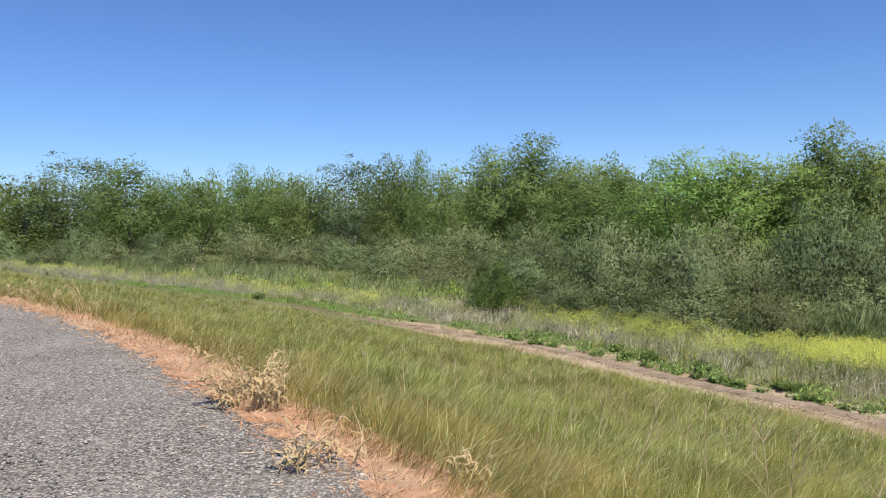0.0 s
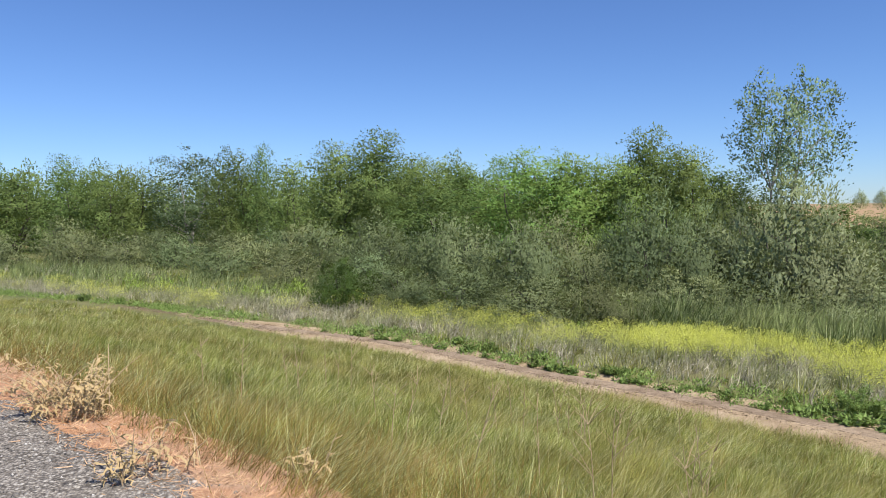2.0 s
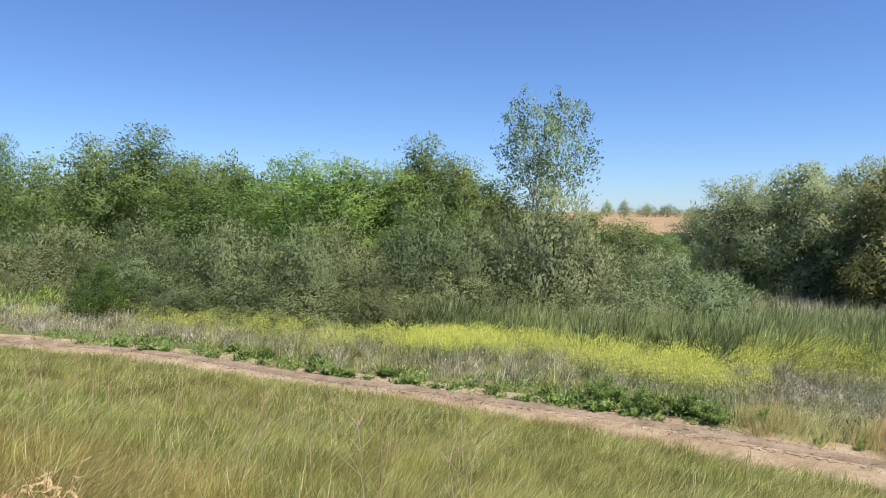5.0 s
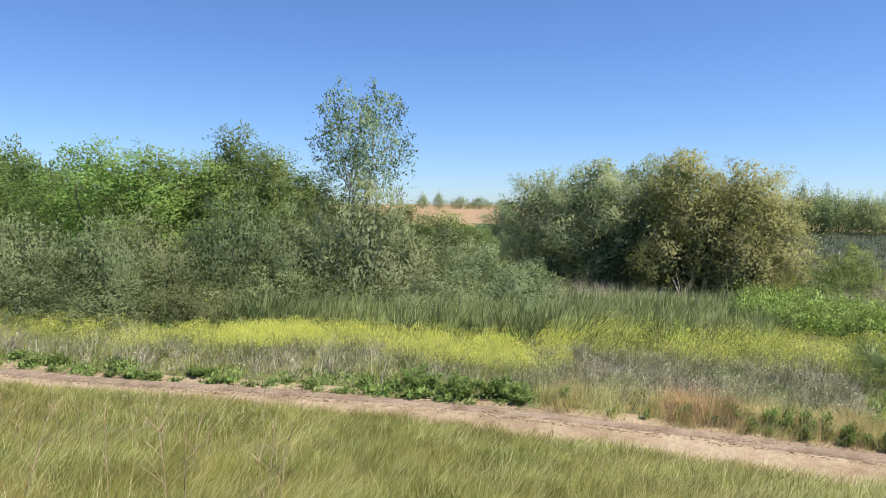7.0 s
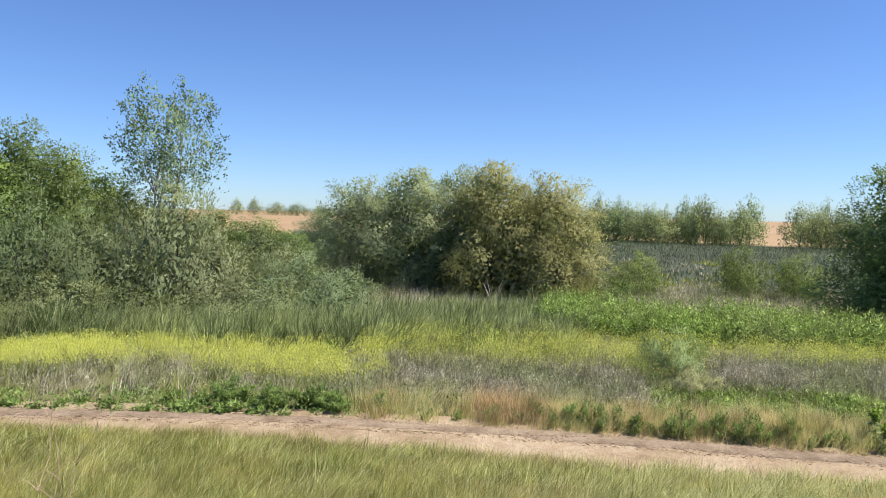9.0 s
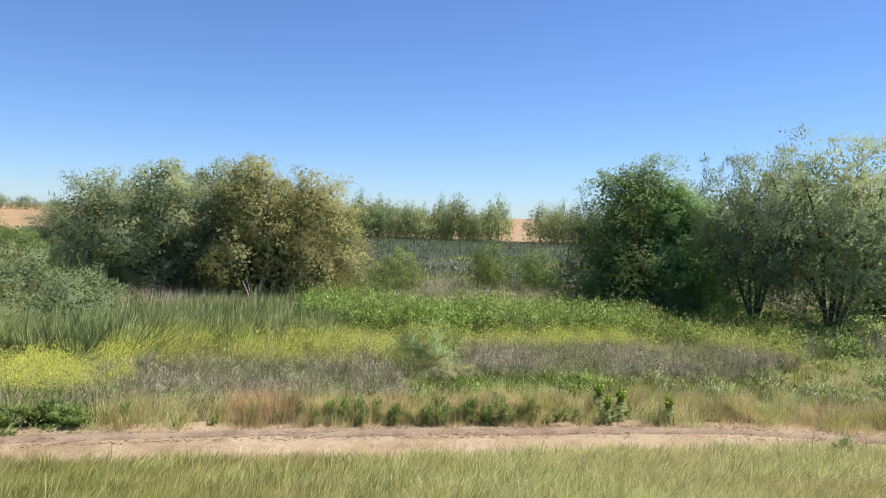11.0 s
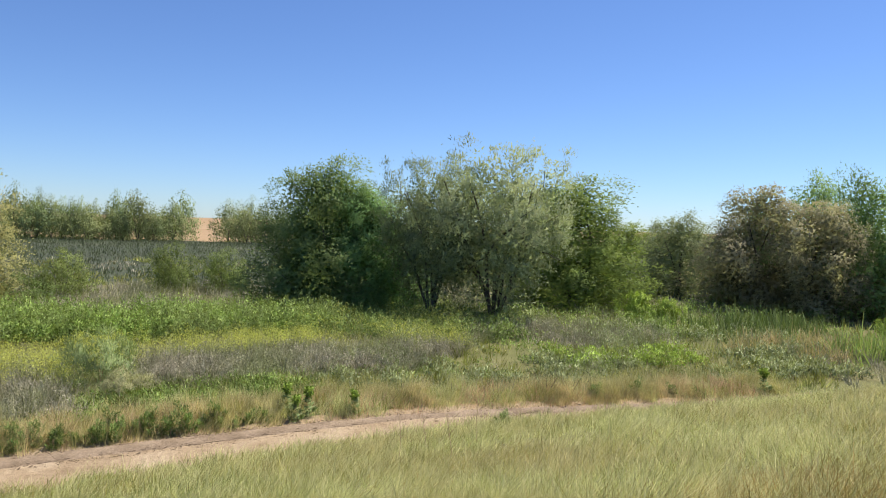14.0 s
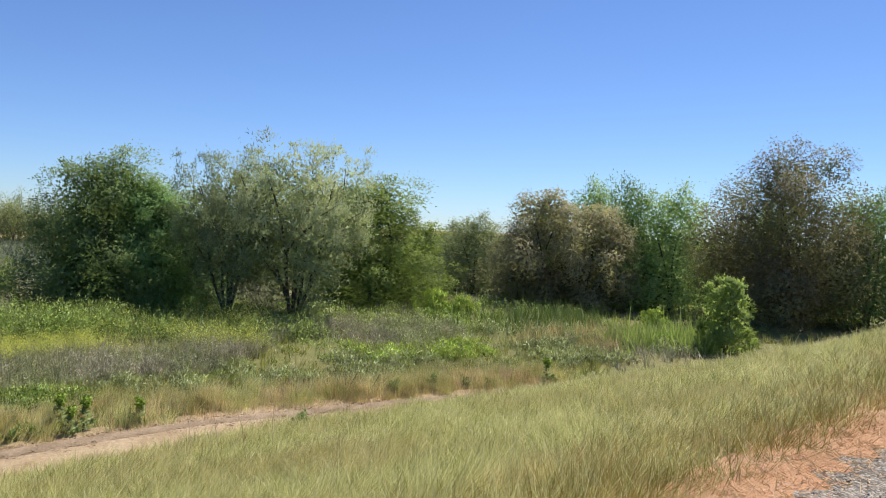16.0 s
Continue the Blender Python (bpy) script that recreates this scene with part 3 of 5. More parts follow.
def plant_tree(kind, spec, name, x, y, h, r, label, category, leaf_mat, bark_mat, group, turn=None):
    """Plants a copy of a grown kind at (x, y), stretched to height h and crown radius r."""
    z = float(land([x], [y])[0][0]) - 0.05
    rot = turn if turn is not None else random.uniform(0, 360)
    if kind not in templates:
        trunk, limb, twig, crown = grow(**spec)
        top = new(name)
        for s_ in trunk:
            mesh_object("trunk", *s_, material=bark_mat, parent=top, smooth=True)
        for l_ in limb:
            mesh_object("limb", *l_, material=bark_mat, parent=top, smooth=True)
        if twig:
            tagged(mesh_object("branchwork", *twig, material=bark_mat, parent=top), kind="stuff")
        mesh_object("crown", crown[0], None, crown[1], leaf_mat, parent=top, normals=crown[2])
        top.matrix_basis = pose(x, y, z, 0, 0, rot)
        sx, sz = r / spec["r"], h / spec["h"]
        top.scale = (sx, sx, sz)
        templates[kind] = top
        ob = top
    else:
        t = templates[kind]
        sx, sz = r / spec["r"] / t.scale[0], h / spec["h"] / t.scale[2]
        ob = copy_thing(t, pose(x, y, z, 0, 0, rot) @ Matrix.Diagonal((sx, sx, sz, 1)))
        ob.name = name
    return tagged(ob, label, category, group)


SPECS = {
    "leafy_a": dict(seed=1, h=9, r=2.6, shape="egg", stems=2, base=0.02, lobes=26, leaves=7500, leaf=0.15, width=0.075, droop=0.2, ragged=0.3, lobe_r=0.46, tall=1.35, fill=0.6),
    "leafy_b": dict(seed=2, h=9, r=2.8, shape="round", stems=2, base=0.02, lobes=26, leaves=7500, leaf=0.15, width=0.075, droop=0.2, ragged=0.3, lobe_r=0.46, tall=1.2, fill=0.6),
    "leafy_c": dict(seed=3, h=8, r=2.5, shape="bush", stems=3, base=0.02, lobes=26, leaves=7500, leaf=0.15, width=0.075, droop=0.25, ragged=0.35, lobe_r=0.46, tall=1.3, fill=0.6),
    "cotton": dict(seed=4, h=10, r=3.2, shape="round", stems=2, base=0.14, lobes=26, leaves=8500, leaf=0.15, width=0.11, droop=0.1, ragged=0.3, lobe_r=0.36, fill=0.3),
    "lone": dict(seed=5, h=11, r=2.8, shape="round", stems=2, base=0.45, lobes=34, tufts_each=12, leaves=7800, leaf=0.156, width=0.119, droop=0.0, lift=0.5, ragged=0.4, lobe_r=0.27, tall=1.7, spread=0.3, thick=0.1,
                 hollow=0.3, limbs=12, fill=0.0, stem_top=0.85, feather=0.8, tuft=0.7, fan=0.3),
    "shrub_a": dict(seed=6, h=3.4, r=1.9, shape="bush", stems=5, base=0.04, lobes=18, leaves=5900, leaf=0.111, width=0.0434, droop=0.0, lift=0.75, ragged=0.4, thick=0.04, lobe_r=0.4, tall=1.5, limbs=4, feather=0.8, fill=0.45),
    "shrub_b": dict(seed=7, h=3.4, r=1.9, shape="bush", stems=5, base=0.04, lobes=16, leaves=5900, leaf=0.111, width=0.0434, droop=0.0, lift=0.9, ragged=0.5, thick=0.04, lobe_r=0.42, tall=1.8, limbs=4, feather=0.9, fill=0.45),
    "shrub_c": dict(seed=8, h=3.4, r=1.9, shape="round", stems=5, base=0.02, lobes=20, leaves=5900, leaf=0.111, width=0.0462, droop=0.0, lift=0.6, ragged=0.45, thick=0.04, lobe_r=0.4, tall=1.3, limbs=4, feather=0.7, fill=0.45),
    "weeping": dict(seed=9, h=7, r=2.3, shape="round", stems=3, base=0.02, lobes=26, tufts_each=10, leaves=21500, leaf=0.143, width=0.042, feather=0.9, fill=0.4, droop=1.0, lift=0.25, ragged=0.35, thick=0.12, lobe_r=0.44, tall=1.2),
    "weeping_b": dict(seed=10, h=7, r=2.3, shape="bush", stems=3, base=0.02, lobes=24, tufts_each=10, leaves=21500, leaf=0.124, width=0.042, feather=0.9, fill=0.4, droop=0.35, lift=0.5, ragged=0.4, thick=0.12, lobe_r=0.44, tall=1.5),
    "round_a": dict(seed=11, h=7.3, r=2.5, shape="bush", stems=3, base=0.03, lobes=22, leaves=29600, leaf=0.111, width=0.0616, droop=0.25, ragged=0.3, fill=0.55, thick=0.10, lobe_r=0.48, tall=1.2, feather=0.5),
    "open_b": dict(seed=12, h=8, r=2.8, shape="fan", stems=6, base=0.26, lobes=22, tufts_each=10, leaves=32600, leaf=0.117, width=0.042, droop=0.0, lift=0.7, ragged=0.25, thick=0.17, lobe_r=0.42, tall=1.8, spread=0.72,
                   limbs=14, fill=0.34, stem_top=0.74, feather=0.9, tuft=0.42, fan=0.25),
    "brown": dict(seed=13, h=9.7, r=3.6, shape="round", stems=3, base=0.02, lobes=36, tufts_each=10, leaves=37000, leaf=0.111, width=0.0476, fill=1.0, droop=0.9, lift=0.3, ragged=0.35, thick=0.18, lobe_r=0.38, tall=1.5, limbs=8, feather=0.7),
    "far": dict(seed=14, h=7, r=4.2, shape="bush", stems=3, base=0.02, lobes=22, tufts_each=8, leaves=1700, leaf=0.3, width=0.2, droop=0.1, lift=0.3, ragged=0.4, lobe_r=0.44, tall=1.2, limbs=3, fill=0.7),
    "sapling": dict(seed=15, h=3, r=0.9, shape="bush", stems=3, base=0.05, lobes=16, leaves=4800, leaf=0.13, width=0.07, droop=0.0, lift=0.6, ragged=0.4, thick=0.03, lobe_r=0.4, tall=1.4, limbs=4, fill=0.12, feather=0.9),
}
SPECS["round_far"] = dict(SPECS["round_a"], leaves=10400, leaf=0.13, width=0.077, fill=0.75)
for k_ in ("leafy_a", "leafy_b", "leafy_c"):
    SPECS["near_" + k_] = dict(SPECS[k_], leaves=12600, leaf=0.137, width=0.077, fill=0.5, feather=0.6)

WOOD = [  # x, y, height, crown radius, kind
    (-56, 84, 9, 5, "leafy_b"), (-46.8, 82.9, 9.4, 4.8, "leafy_b"), (-41.8, 85.5, 11.6, 5.5, "cotton"), (-34.4, 81.2, 11.0, 4.4, "leafy_c"),
    (-31.8, 86.5, 9.2, 4.0, "leafy_b"), (-27.3, 83.9, 8.9, 4.2, "leafy_c"), (-22.2, 82.3, 10.2, 3.0, "leafy_a"), (-18.4, 80.1, 8.8, 3.3, "leafy_b"),
    (-15.5, 80.7, 9.0, 3.2, "leafy_c"), (-9.5, 79.7, 10.3, 4.4, "cotton"), (-4.9, 74.1, 10.5, 3.2, "leafy_a"), (-2.3, 74.2, 10.8, 2.4, "leafy_a"),
    (0.4, 68.2, 9.1, 2.9, "leafy_c"),
]
WOOD_NEAR = [
    (4.0, 60.1, 9.6, 2.9, "leafy_a"), (7.4, 59.8, 10.7, 3.2, "leafy_a"), (11.2, 57.1, 8.3, 2.8, "leafy_b"), (13.0, 53.7, 7.8, 2.6, "leafy_a"),
    (14.6, 43.8, 7.8, 3.0, "leafy_b"), (17.2, 42.9, 7.8, 2.6, "leafy_c"), (19.6, 41.8, 7.2, 2.2, "leafy_b"), (21.2, 41.1, 9.0, 2.2, "leafy_a"),
    (22.7, 39.1, 7.7, 2.0, "leafy_a"), (25.3, 38.7, 5.5, 2.0, "leafy_c"), (9.5, 48, 6.0, 3.0, "leafy_c"), (29.5, 38.5, 4.4, 2.0, "leafy_c"), (32.3, 38.6, 4.5, 1.9, "leafy_c"), (34.6, 37.2, 3.9, 1.8, "leafy_b"),
    (34.0, 33.6, 3.3, 1.7, "leafy_c"),
]
# a second, slightly lower row fills the wood behind
BEHIND = [(0.5 * (a[0] + b[0]) * 1.08 + 0.6, 0.5 * (a[1] + b[1]) * 1.08, 0.88 * max(a[2], b[2]), 2.7, "leafy_c")
          for a, b in zip(WOOD_NEAR[:9], WOOD_NEAR[1:10])]
for n_, (x, y, h, r, k) in enumerate(WOOD + WOOD_NEAR + BEHIND):
    r = r * (1.1 if n_ < len(WOOD) else 1.3)
    if k == "cotton":
        plant_tree(k, SPECS[k], "cottonwood", x, y, h, r, "tall cottonwood with pale glinting leaves in the wood", "tree", M_COTTON, M_PALE_BARK, "trees of the wood")
    else:
        mat = M_BRIGHT if 17 <= n_ <= 19 else M_TREE
        k = "near_" + k if len(WOOD) <= n_ < len(WOOD + WOOD_NEAR) else k
        kk = k + ("_bright" if mat is M_BRIGHT else "")
        plant_tree(kk, SPECS[k], "riverside_tree", x, y, h, r,
                   "fresh bright green leafy tree in the wood" if mat is M_BRIGHT else "green leafy riverside tree in a dense wood", "tree", mat, M_BARK, "trees of the wood")
for n_ in range(26):
    a = radians(-37 + 2.2 * n_ + random.uniform(-0.8, 0.8))
    d = 104 + random.uniform(-6, 8) - max(0, n_ - 10) * 1.6
    plant_tree("far", SPECS["far"], "riverside_tree", d * math.sin(a), d * math.cos(a), random.uniform(8.5, 10.5), random.uniform(4, 5.2),
               "green bushy tree deep in the wood", "tree", M_TREE, M_BARK, "trees deep in the wood")
plant_tree("lone", SPECS["lone"], "cottonwood", 27.4, 37.2, 11.6, 2.9, "slender open-crowned cottonwood standing clear above the shrubs", "tree", M_COTTON, M_PALE_BARK, "")

SHRUBS = [
    (5.0, 35.9, 3.9), (7.5, 33.3, 3.7), (9.5, 29.7, 3.3), (7.5, 31.3, 3.4), (9.5, 28.2, 3.9), (11.5, 26.8, 3.2), (13.7, 26.2, 3.8),
    (15.5, 24.6, 4.2), (17.3, 23.3, 4.8), (18.2, 22.0, 3.6), (19.2, 21.0, 2.9), (20.4, 19.7, 2.6), (21.6, 18.9, 2.3), (22.7, 28.2, 4.4),
    (24.9, 26.2, 3.3), (12.5, 33, 4.6), (16.5, 31, 4.8), (20, 29.5, 4.6), (-3, 52, 3.4), (2, 46, 3.2), (-10, 62, 3.0), (-18, 66, 3.2), (5, 42, 4.0), (-27, 70, 3.4),
    (-14.5, 57, 2.6), (-36, 74, 3.6), (-46, 76, 4), (23, 23.5, 2.6), (-5, 60, 3.2), (6.2, 27.4, 1.7), (8.6, 25.2, 1.8), (10.8, 24.2, 1.9), (12.9, 23.2, 2.0), (14.8, 22.0, 2.1), (16.6, 20.8, 2.0),
    (18.0, 19.4, 1.8), (3.6, 33, 2.4), (0.5, 39, 2.2), (4.4, 30.4, 1.7), (46, -30, 4.2), (50, -26, 4.0), (52, -18, 3.6), (44, -34, 4.4), (40, -38, 4.6), (36, -44, 5), (54, -10, 3.2), (30, -46, 5),
    (-24, 62, 2.6), (-20, 58, 2.5), (-16, 62, 2.8), (-11, 55, 2.6), (-8, 57, 2.8), (-4, 47, 2.5), (-1, 55, 3.0), (-30, 66, 2.8), (1, 50, 3.0), (-33, 62, 2.4),
]
for n_, (x, y, h) in enumerate(SHRUBS):
    k = ("shrub_a", "shrub_b", "shrub_c")[n_ % 3]
    h *= 0.82 + 0.36 * ((n_ * 0.618) % 1)
    kk = k
    if math.hypot(x, y) > 43:  # seen small: fewer, larger leaves do
        kk, SPECS["sparse_" + k] = "sparse_" + k, dict(SPECS[k], leaves=3600, leaf=0.15, width=0.055)
    pale = 17 < x < 26 and 15 < y < 24
    plant_tree("pale_" + kk if pale else kk, SPECS[kk], "willow_shrub", x, y, h, 1.55 + 0.17 * h,
               "pale silvery many-stemmed sandbar willow shrub" if pale else "grey-green many-stemmed sandbar willow shrub", "shrub",
               M_PALE_SHRUB if pale else M_SHRUB, M_BARK, "willow shrubs")
plant_tree("shrub_dark", dict(SPECS["shrub_c"], leaf=0.1, width=0.07, fill=0.5, feather=0.3, tall=1.0), "dark_shrub", 2.2, 30.0, 2.1, 1.1, "small dark green rounded shrub beside the mustard", "shrub", M_DARK, M_BARK, "")

for n_, (x, y, h, r, k) in enumerate([(31.1, 25.5, 6.3, 2.4, "weeping_b"), (31.8, 22.6, 6.8, 2.6, "weeping"), (33.6, 20.6, 7.1, 2.5, "weeping_b"), (33.2, 24.6, 5.6, 2.6, "weeping"), (34.6, 17.6, 6.0, 2.6, "weeping_b"),
                                      (32.7, 18.1, 7.3, 2.6, "weeping"), (33.6, 15.5, 6.8, 2.6, "weeping_b"), (44.7, 40.3, 4.7, 2.0, "weeping_b")]):
    gold = n_ in (4, 5, 6)
    kk = k + ("_gold" if gold else "_silver")
    plant_tree(kk, SPECS[k], "willow", x, y, h, r, "golden-green weeping willow of the marsh clump" if gold else "grey-green weeping willow of the marsh clump",
               "willow tree", M_WILLOW if gold else M_SILVER, M_BARK, "willow clump")

plant_tree("round_a", SPECS["round_a"], "rounded_tree", 36.0, -1.0, 6.7, 2.4, "dense green rounded tree on the marsh edge", "tree", M_GREEN, M_BARK, "", 260)
plant_tree("round_a", SPECS["round_a"], "rounded_tree", 35.2, 0.1, 7.5, 3.0, "dense dark green rounded tree on the marsh edge", "tree", M_GREEN, M_BARK, "", 20)
plant_tree("round_a", SPECS["round_a"], "rounded_tree", 35.0, -2.3, 6.1, 2.4, "dense green rounded tree on the marsh edge", "tree", M_GREEN, M_BARK, "", 150)
plant_tree("open_b", SPECS["open_b"], "willow", 31.9, -4.7, 7.4, 2.3, "open many-limbed grey-green willow on the marsh edge", "willow tree", M_SILVER, M_BARK, "open willows", 40)
plant_tree("open_b", SPECS["open_b"], "willow", 31.1, -7.3, 8.1, 3.1, "tall open many-limbed grey-green willow on the marsh edge", "willow tree", M_SILVER, M_BARK, "open willows", 200)
plant_tree("round_bright", SPECS["round_a"], "rounded_tree", 39.8, -14.0, 7.4, 4.0, "bright green rounded tree behind the willows", "tree", M_BRIGHT, M_BARK, "")
plant_tree("round_pale", SPECS["round_far"], "willow_shrub", 44.8, -22.6, 5.5, 3.0, "grey-green rounded willow shrub", "shrub", M_SILVER, M_BARK, "willow shrubs")
for x, y, h, r in ((38.3, -24.0, 7.3, 3.0), (35.6, -26.2, 6.6, 2.6)):
    plant_tree("weeping_seed", SPECS["weeping"], "willow", x, y, h, r, "brownish weeping willow in seed", "willow tree", M_SEED, M_BARK, "")
for x, y, h, r in ((38.6, -28.2, 8.3, 2.5), (36.6, -29.2, 8.4, 2.5), (33.8, -30.0, 7.7, 3.2), (26.9, -37.5, 7.7, 3.0), (31.5, -35.5, 6.5, 2.7), (24.5, -39.5, 7.0, 3.0), (40.5, -25.5, 6.6, 2.4)):
    plant_tree("round_far", SPECS["round_far"], "riverside_tree", x, y, h, r, "green leafy tree along the marsh", "tree", M_GREEN, M_BARK, "trees along the marsh")
plant_tree("brown", SPECS["brown"], "drooping_tree", 27.6, -31.9, 9.8, 4.1, "tall brown drooping half-dry tree", "tree", M_BROWN, M_BARK, "")
plant_tree("sapling", SPECS["sapling"], "sapling", 20.9, -21.3, 3.0, 1.1, "small pale green sapling by the bank", "sapling", M_SAPLING, M_BARK, "")
for x, y, h in ((38.2, 12.5, 2.6), (41.4, 8.1, 2.7), (41.8, 5.4, 2.5), (36.9, 13.9, 1.6)):
    plant_tree("sapling_shrub", SPECS["shrub_c"], "marsh_shrub", x, y, h, 1.3, "low light green shrub in the dry marsh", "shrub", M_TREE, M_BARK, "marsh shrubs")
# the line beyond the reeds, in two close ranks with gaps through which the dry fields show
LINE = [(64.5, 79.0), (83.0, 86.5), (88.5, 95.0), (97.5, 101.5), (104.5, 108), (112, 121)]
for a0, a1 in LINE:
    n = max(2, round((a1 - a0) / 1.15))
    for k in range(n + 1):
        for back in (0, 1):
            a = radians(a0 + (a1 - a0) * (k + 0.45 * back) / n + random.uniform(-0.2, 0.2))
            d = 131 + 6 * back + random.uniform(-2, 2)
            fade = 1 - 0.14 * max(0, (math.degrees(a) - 80) / 20)
            plant_tree("far_pale", SPECS["far"], "distant_tree", d * math.sin(a), d * math.cos(a), fade * random.uniform(5.2, 8.6), random.uniform(2.0, 3.4),
                       "green bushy tree in the line beyond the reeds", "tree", M_DISTANT, M_BARK, "distant tree line")
for x, y, h, r in ((397, 450, 13.5, 6), (407, 441, 14, 6), (419, 429, 11, 10), (431, 418, 10.5, 10), (443, 405, 9, 8), (700, -330, 16, 9), (430, 190, 10, 9), (436, 160, 11, 9)):
    plant_tree("far_pale", SPECS["far"], "distant_tree", x, y, h, r, "small far tree on the dry plain", "tree", M_DISTANT, M_BARK, "far trees on the plain")

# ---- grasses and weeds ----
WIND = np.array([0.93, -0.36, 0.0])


def along_track(n, az0, az1, k0, k1, rng, jitter=0.0):
    """Random places beyond the track: headings az0 to az1, k0 to k1 metres past its middle line."""
    head = np.degrees(np.arctan2(track_line[:, 0], track_line[:, 1]))
    ids = np.where((head > az0) & (head < az1))[0]
    d = unit(np.gradient(track_line, axis=0))
    i = rng.choice(ids, n)
    f = rng.uniform(-0.5, 0.5, n)[:, None]
    k = rng.uniform(k0, k1, n)[:, None]
    k = k - 0.32 * np.clip((3 - k) / 1.5, 0, 1)
    p = track_line[i] + d[i] * 0.3 * f + np.stack([-d[i, 1], d[i, 0]], 1) * k
    p = p + rng.normal(0, jitter, p.shape) if jitter else p
    z = land(p[:, 0], p[:, 1])[0]
    return np.column_stack([p, z])


def tufts(centres, per, spread, rng):
    p = np.repeat(centres, per, axis=0)
    p[:, :2] += rng.normal(0, spread, (len(p), 2))
    return p


def stand(name, p, height, width, mat, rng, label, category, lean=0.25, rand=0.2, fine=3, tips=0.0):
    """A stand of fine blades, several to every place; tips: seed bits near the top, per blade."""
    w0 = np.repeat(np.broadcast_to(width, (len(p),)), fine) / fine ** 0.55
    tall = np.repeat(rng.uniform(0.65, 1.2, len(p)), fine)
    p = tufts(p, fine, 0.05, rng)
    h = height * tall * rng.uniform(0.6, 1.15, len(p)) * (0.6 + 0.8 * wavy(p[:, 0], p[:, 1], 4.7, 1.3))
    sway = np.column_stack([wavy(p[:, 0], p[:, 1], 3.9, 0.4) - 0.5, wavy(p[:, 0], p[:, 1], 4.3, 2.2) - 0.5, np.zeros(len(p))])
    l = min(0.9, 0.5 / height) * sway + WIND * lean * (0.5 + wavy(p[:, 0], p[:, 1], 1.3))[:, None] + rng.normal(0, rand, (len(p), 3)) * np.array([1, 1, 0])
    v, t = spears(p, h, w0 * rng.uniform(0.7, 1.3, len(p)), l, rng)
    if tips:
        n = int(len(p) * tips)
        i = rng.integers(0, len(p), n)
        f = rng.uniform(0.5, 1.0, n)[:, None]
        tip = v.reshape(-1, 3, 3)[:, 2]
        q = p[i] + (tip[i] - p[i]) * f
        v2, t2 = fine_leaves(q, rng.normal(0, 1, q.shape), rng.uniform(0.03, 0.08, n), 0.03, rng)
        v, _, t = join([(v, None, t), (v2, None, t2)])
    return tagged(mesh_object(name, v, None, t, mat), label, category, kind="stuff")


def bank_points(n, r0, r1, a0, a1, rng, log=False, d0=0.35, d1=-0.75):
    r = np.exp(rng.uniform(np.log(r0), np.log(r1), n)) if log else rng.uniform(r0, r1, n)
    a = np.radians(rng.uniform(a0, a1, n))
    x, y = r * np.sin(a), r * np.cos(a)
    z, dc, dt = land(x, y)
    ok = (dc > d0) & (dt < np.minimum(d1, -foot_at(y)))
    return np.column_stack([x, y, z])[ok], dc[ok], dt[ok]


def build_bank_grass():
    rng = np.random.default_rng(21)
    near, dc, dt = bank_points(15000, 2.2, 19, -38, 150, rng, d1=0.05)
    far, dcf, dtf = bank_points(8000, 15, 75, -42, 20, rng, True, d1=-FOOT + 0.05)
    side, dcs, dts = bank_points(3000, 14, 40, 95, 150, rng, True, d1=-FOOT + 0.05)
    c = np.concatenate([near, far, side])
    edge = np.concatenate([dc, dcf, dcs])
    per = 30
    p = tufts(c, per, 0.12, rng)
    dist = np.repeat(np.hypot(c[:, 0], c[:, 1]), per)
    edge = np.repeat(edge, per)
    lodged = wavy(c[:, 0], c[:, 1], 2.3, 2.0)
    tallness = 0.75 + 0.5 * wavy(c[:, 0], c[:, 1], 3.1, 0.7) + rng.normal(0, 0.1, len(c))
    wv = np.repeat(lodged, per)
    h = np.where(dist > 8, 0.235, 0.28) * np.repeat(tallness, per) * rng.uniform(0.55, 1.25, len(p))
    w = (0.0030 + 0.00052 * dist) * rng.uniform(0.6, 1.4, len(p))
    lean0 = np.repeat(rng.normal(0, 0.28, (len(c), 3)), per, axis=0)
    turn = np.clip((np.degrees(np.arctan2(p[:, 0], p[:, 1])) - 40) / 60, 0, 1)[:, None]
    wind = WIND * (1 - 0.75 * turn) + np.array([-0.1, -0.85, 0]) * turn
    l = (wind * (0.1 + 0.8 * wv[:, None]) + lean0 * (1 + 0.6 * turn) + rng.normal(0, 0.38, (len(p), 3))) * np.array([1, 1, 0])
    kind = rng.uniform(0, 1, len(p))
    ripe = kind < np.clip(1.05 - edge / 2.7, 0.08, 0.85)
    az_ = np.degrees(np.arctan2(p[:, 0], p[:, 1]))
    seed = (~ripe) & (kind > 0.90 - 0.16 * (wv > 0.6) - 0.58 * np.clip((az_ - 50) / 40, 0, 1))
    for name, m, mat, label, hs in (("bank_grass", ~ripe & ~seed, M_GRASS, "tall wind-swept green grass on the levee bank", 1.0),
                                    ("ripe_grass", ripe, M_GRASS_RED, "reddish-brown ripe grass near the crest of the bank", 1.0),
                                    ("seeding_grass", seed, M_GRASS_TOP, "pale seeding grass stalks over the bank", 1.15)):
        stray = rng.normal(0, 0.3 if name == "seeding_grass" else 0.08, (int(m.sum()), 3)) * np.array([1, 1, 0])
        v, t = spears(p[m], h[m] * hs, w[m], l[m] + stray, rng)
        tagged(mesh_object(name, v, None, t, mat), label, "grass", kind="stuff")


build_bank_grass()


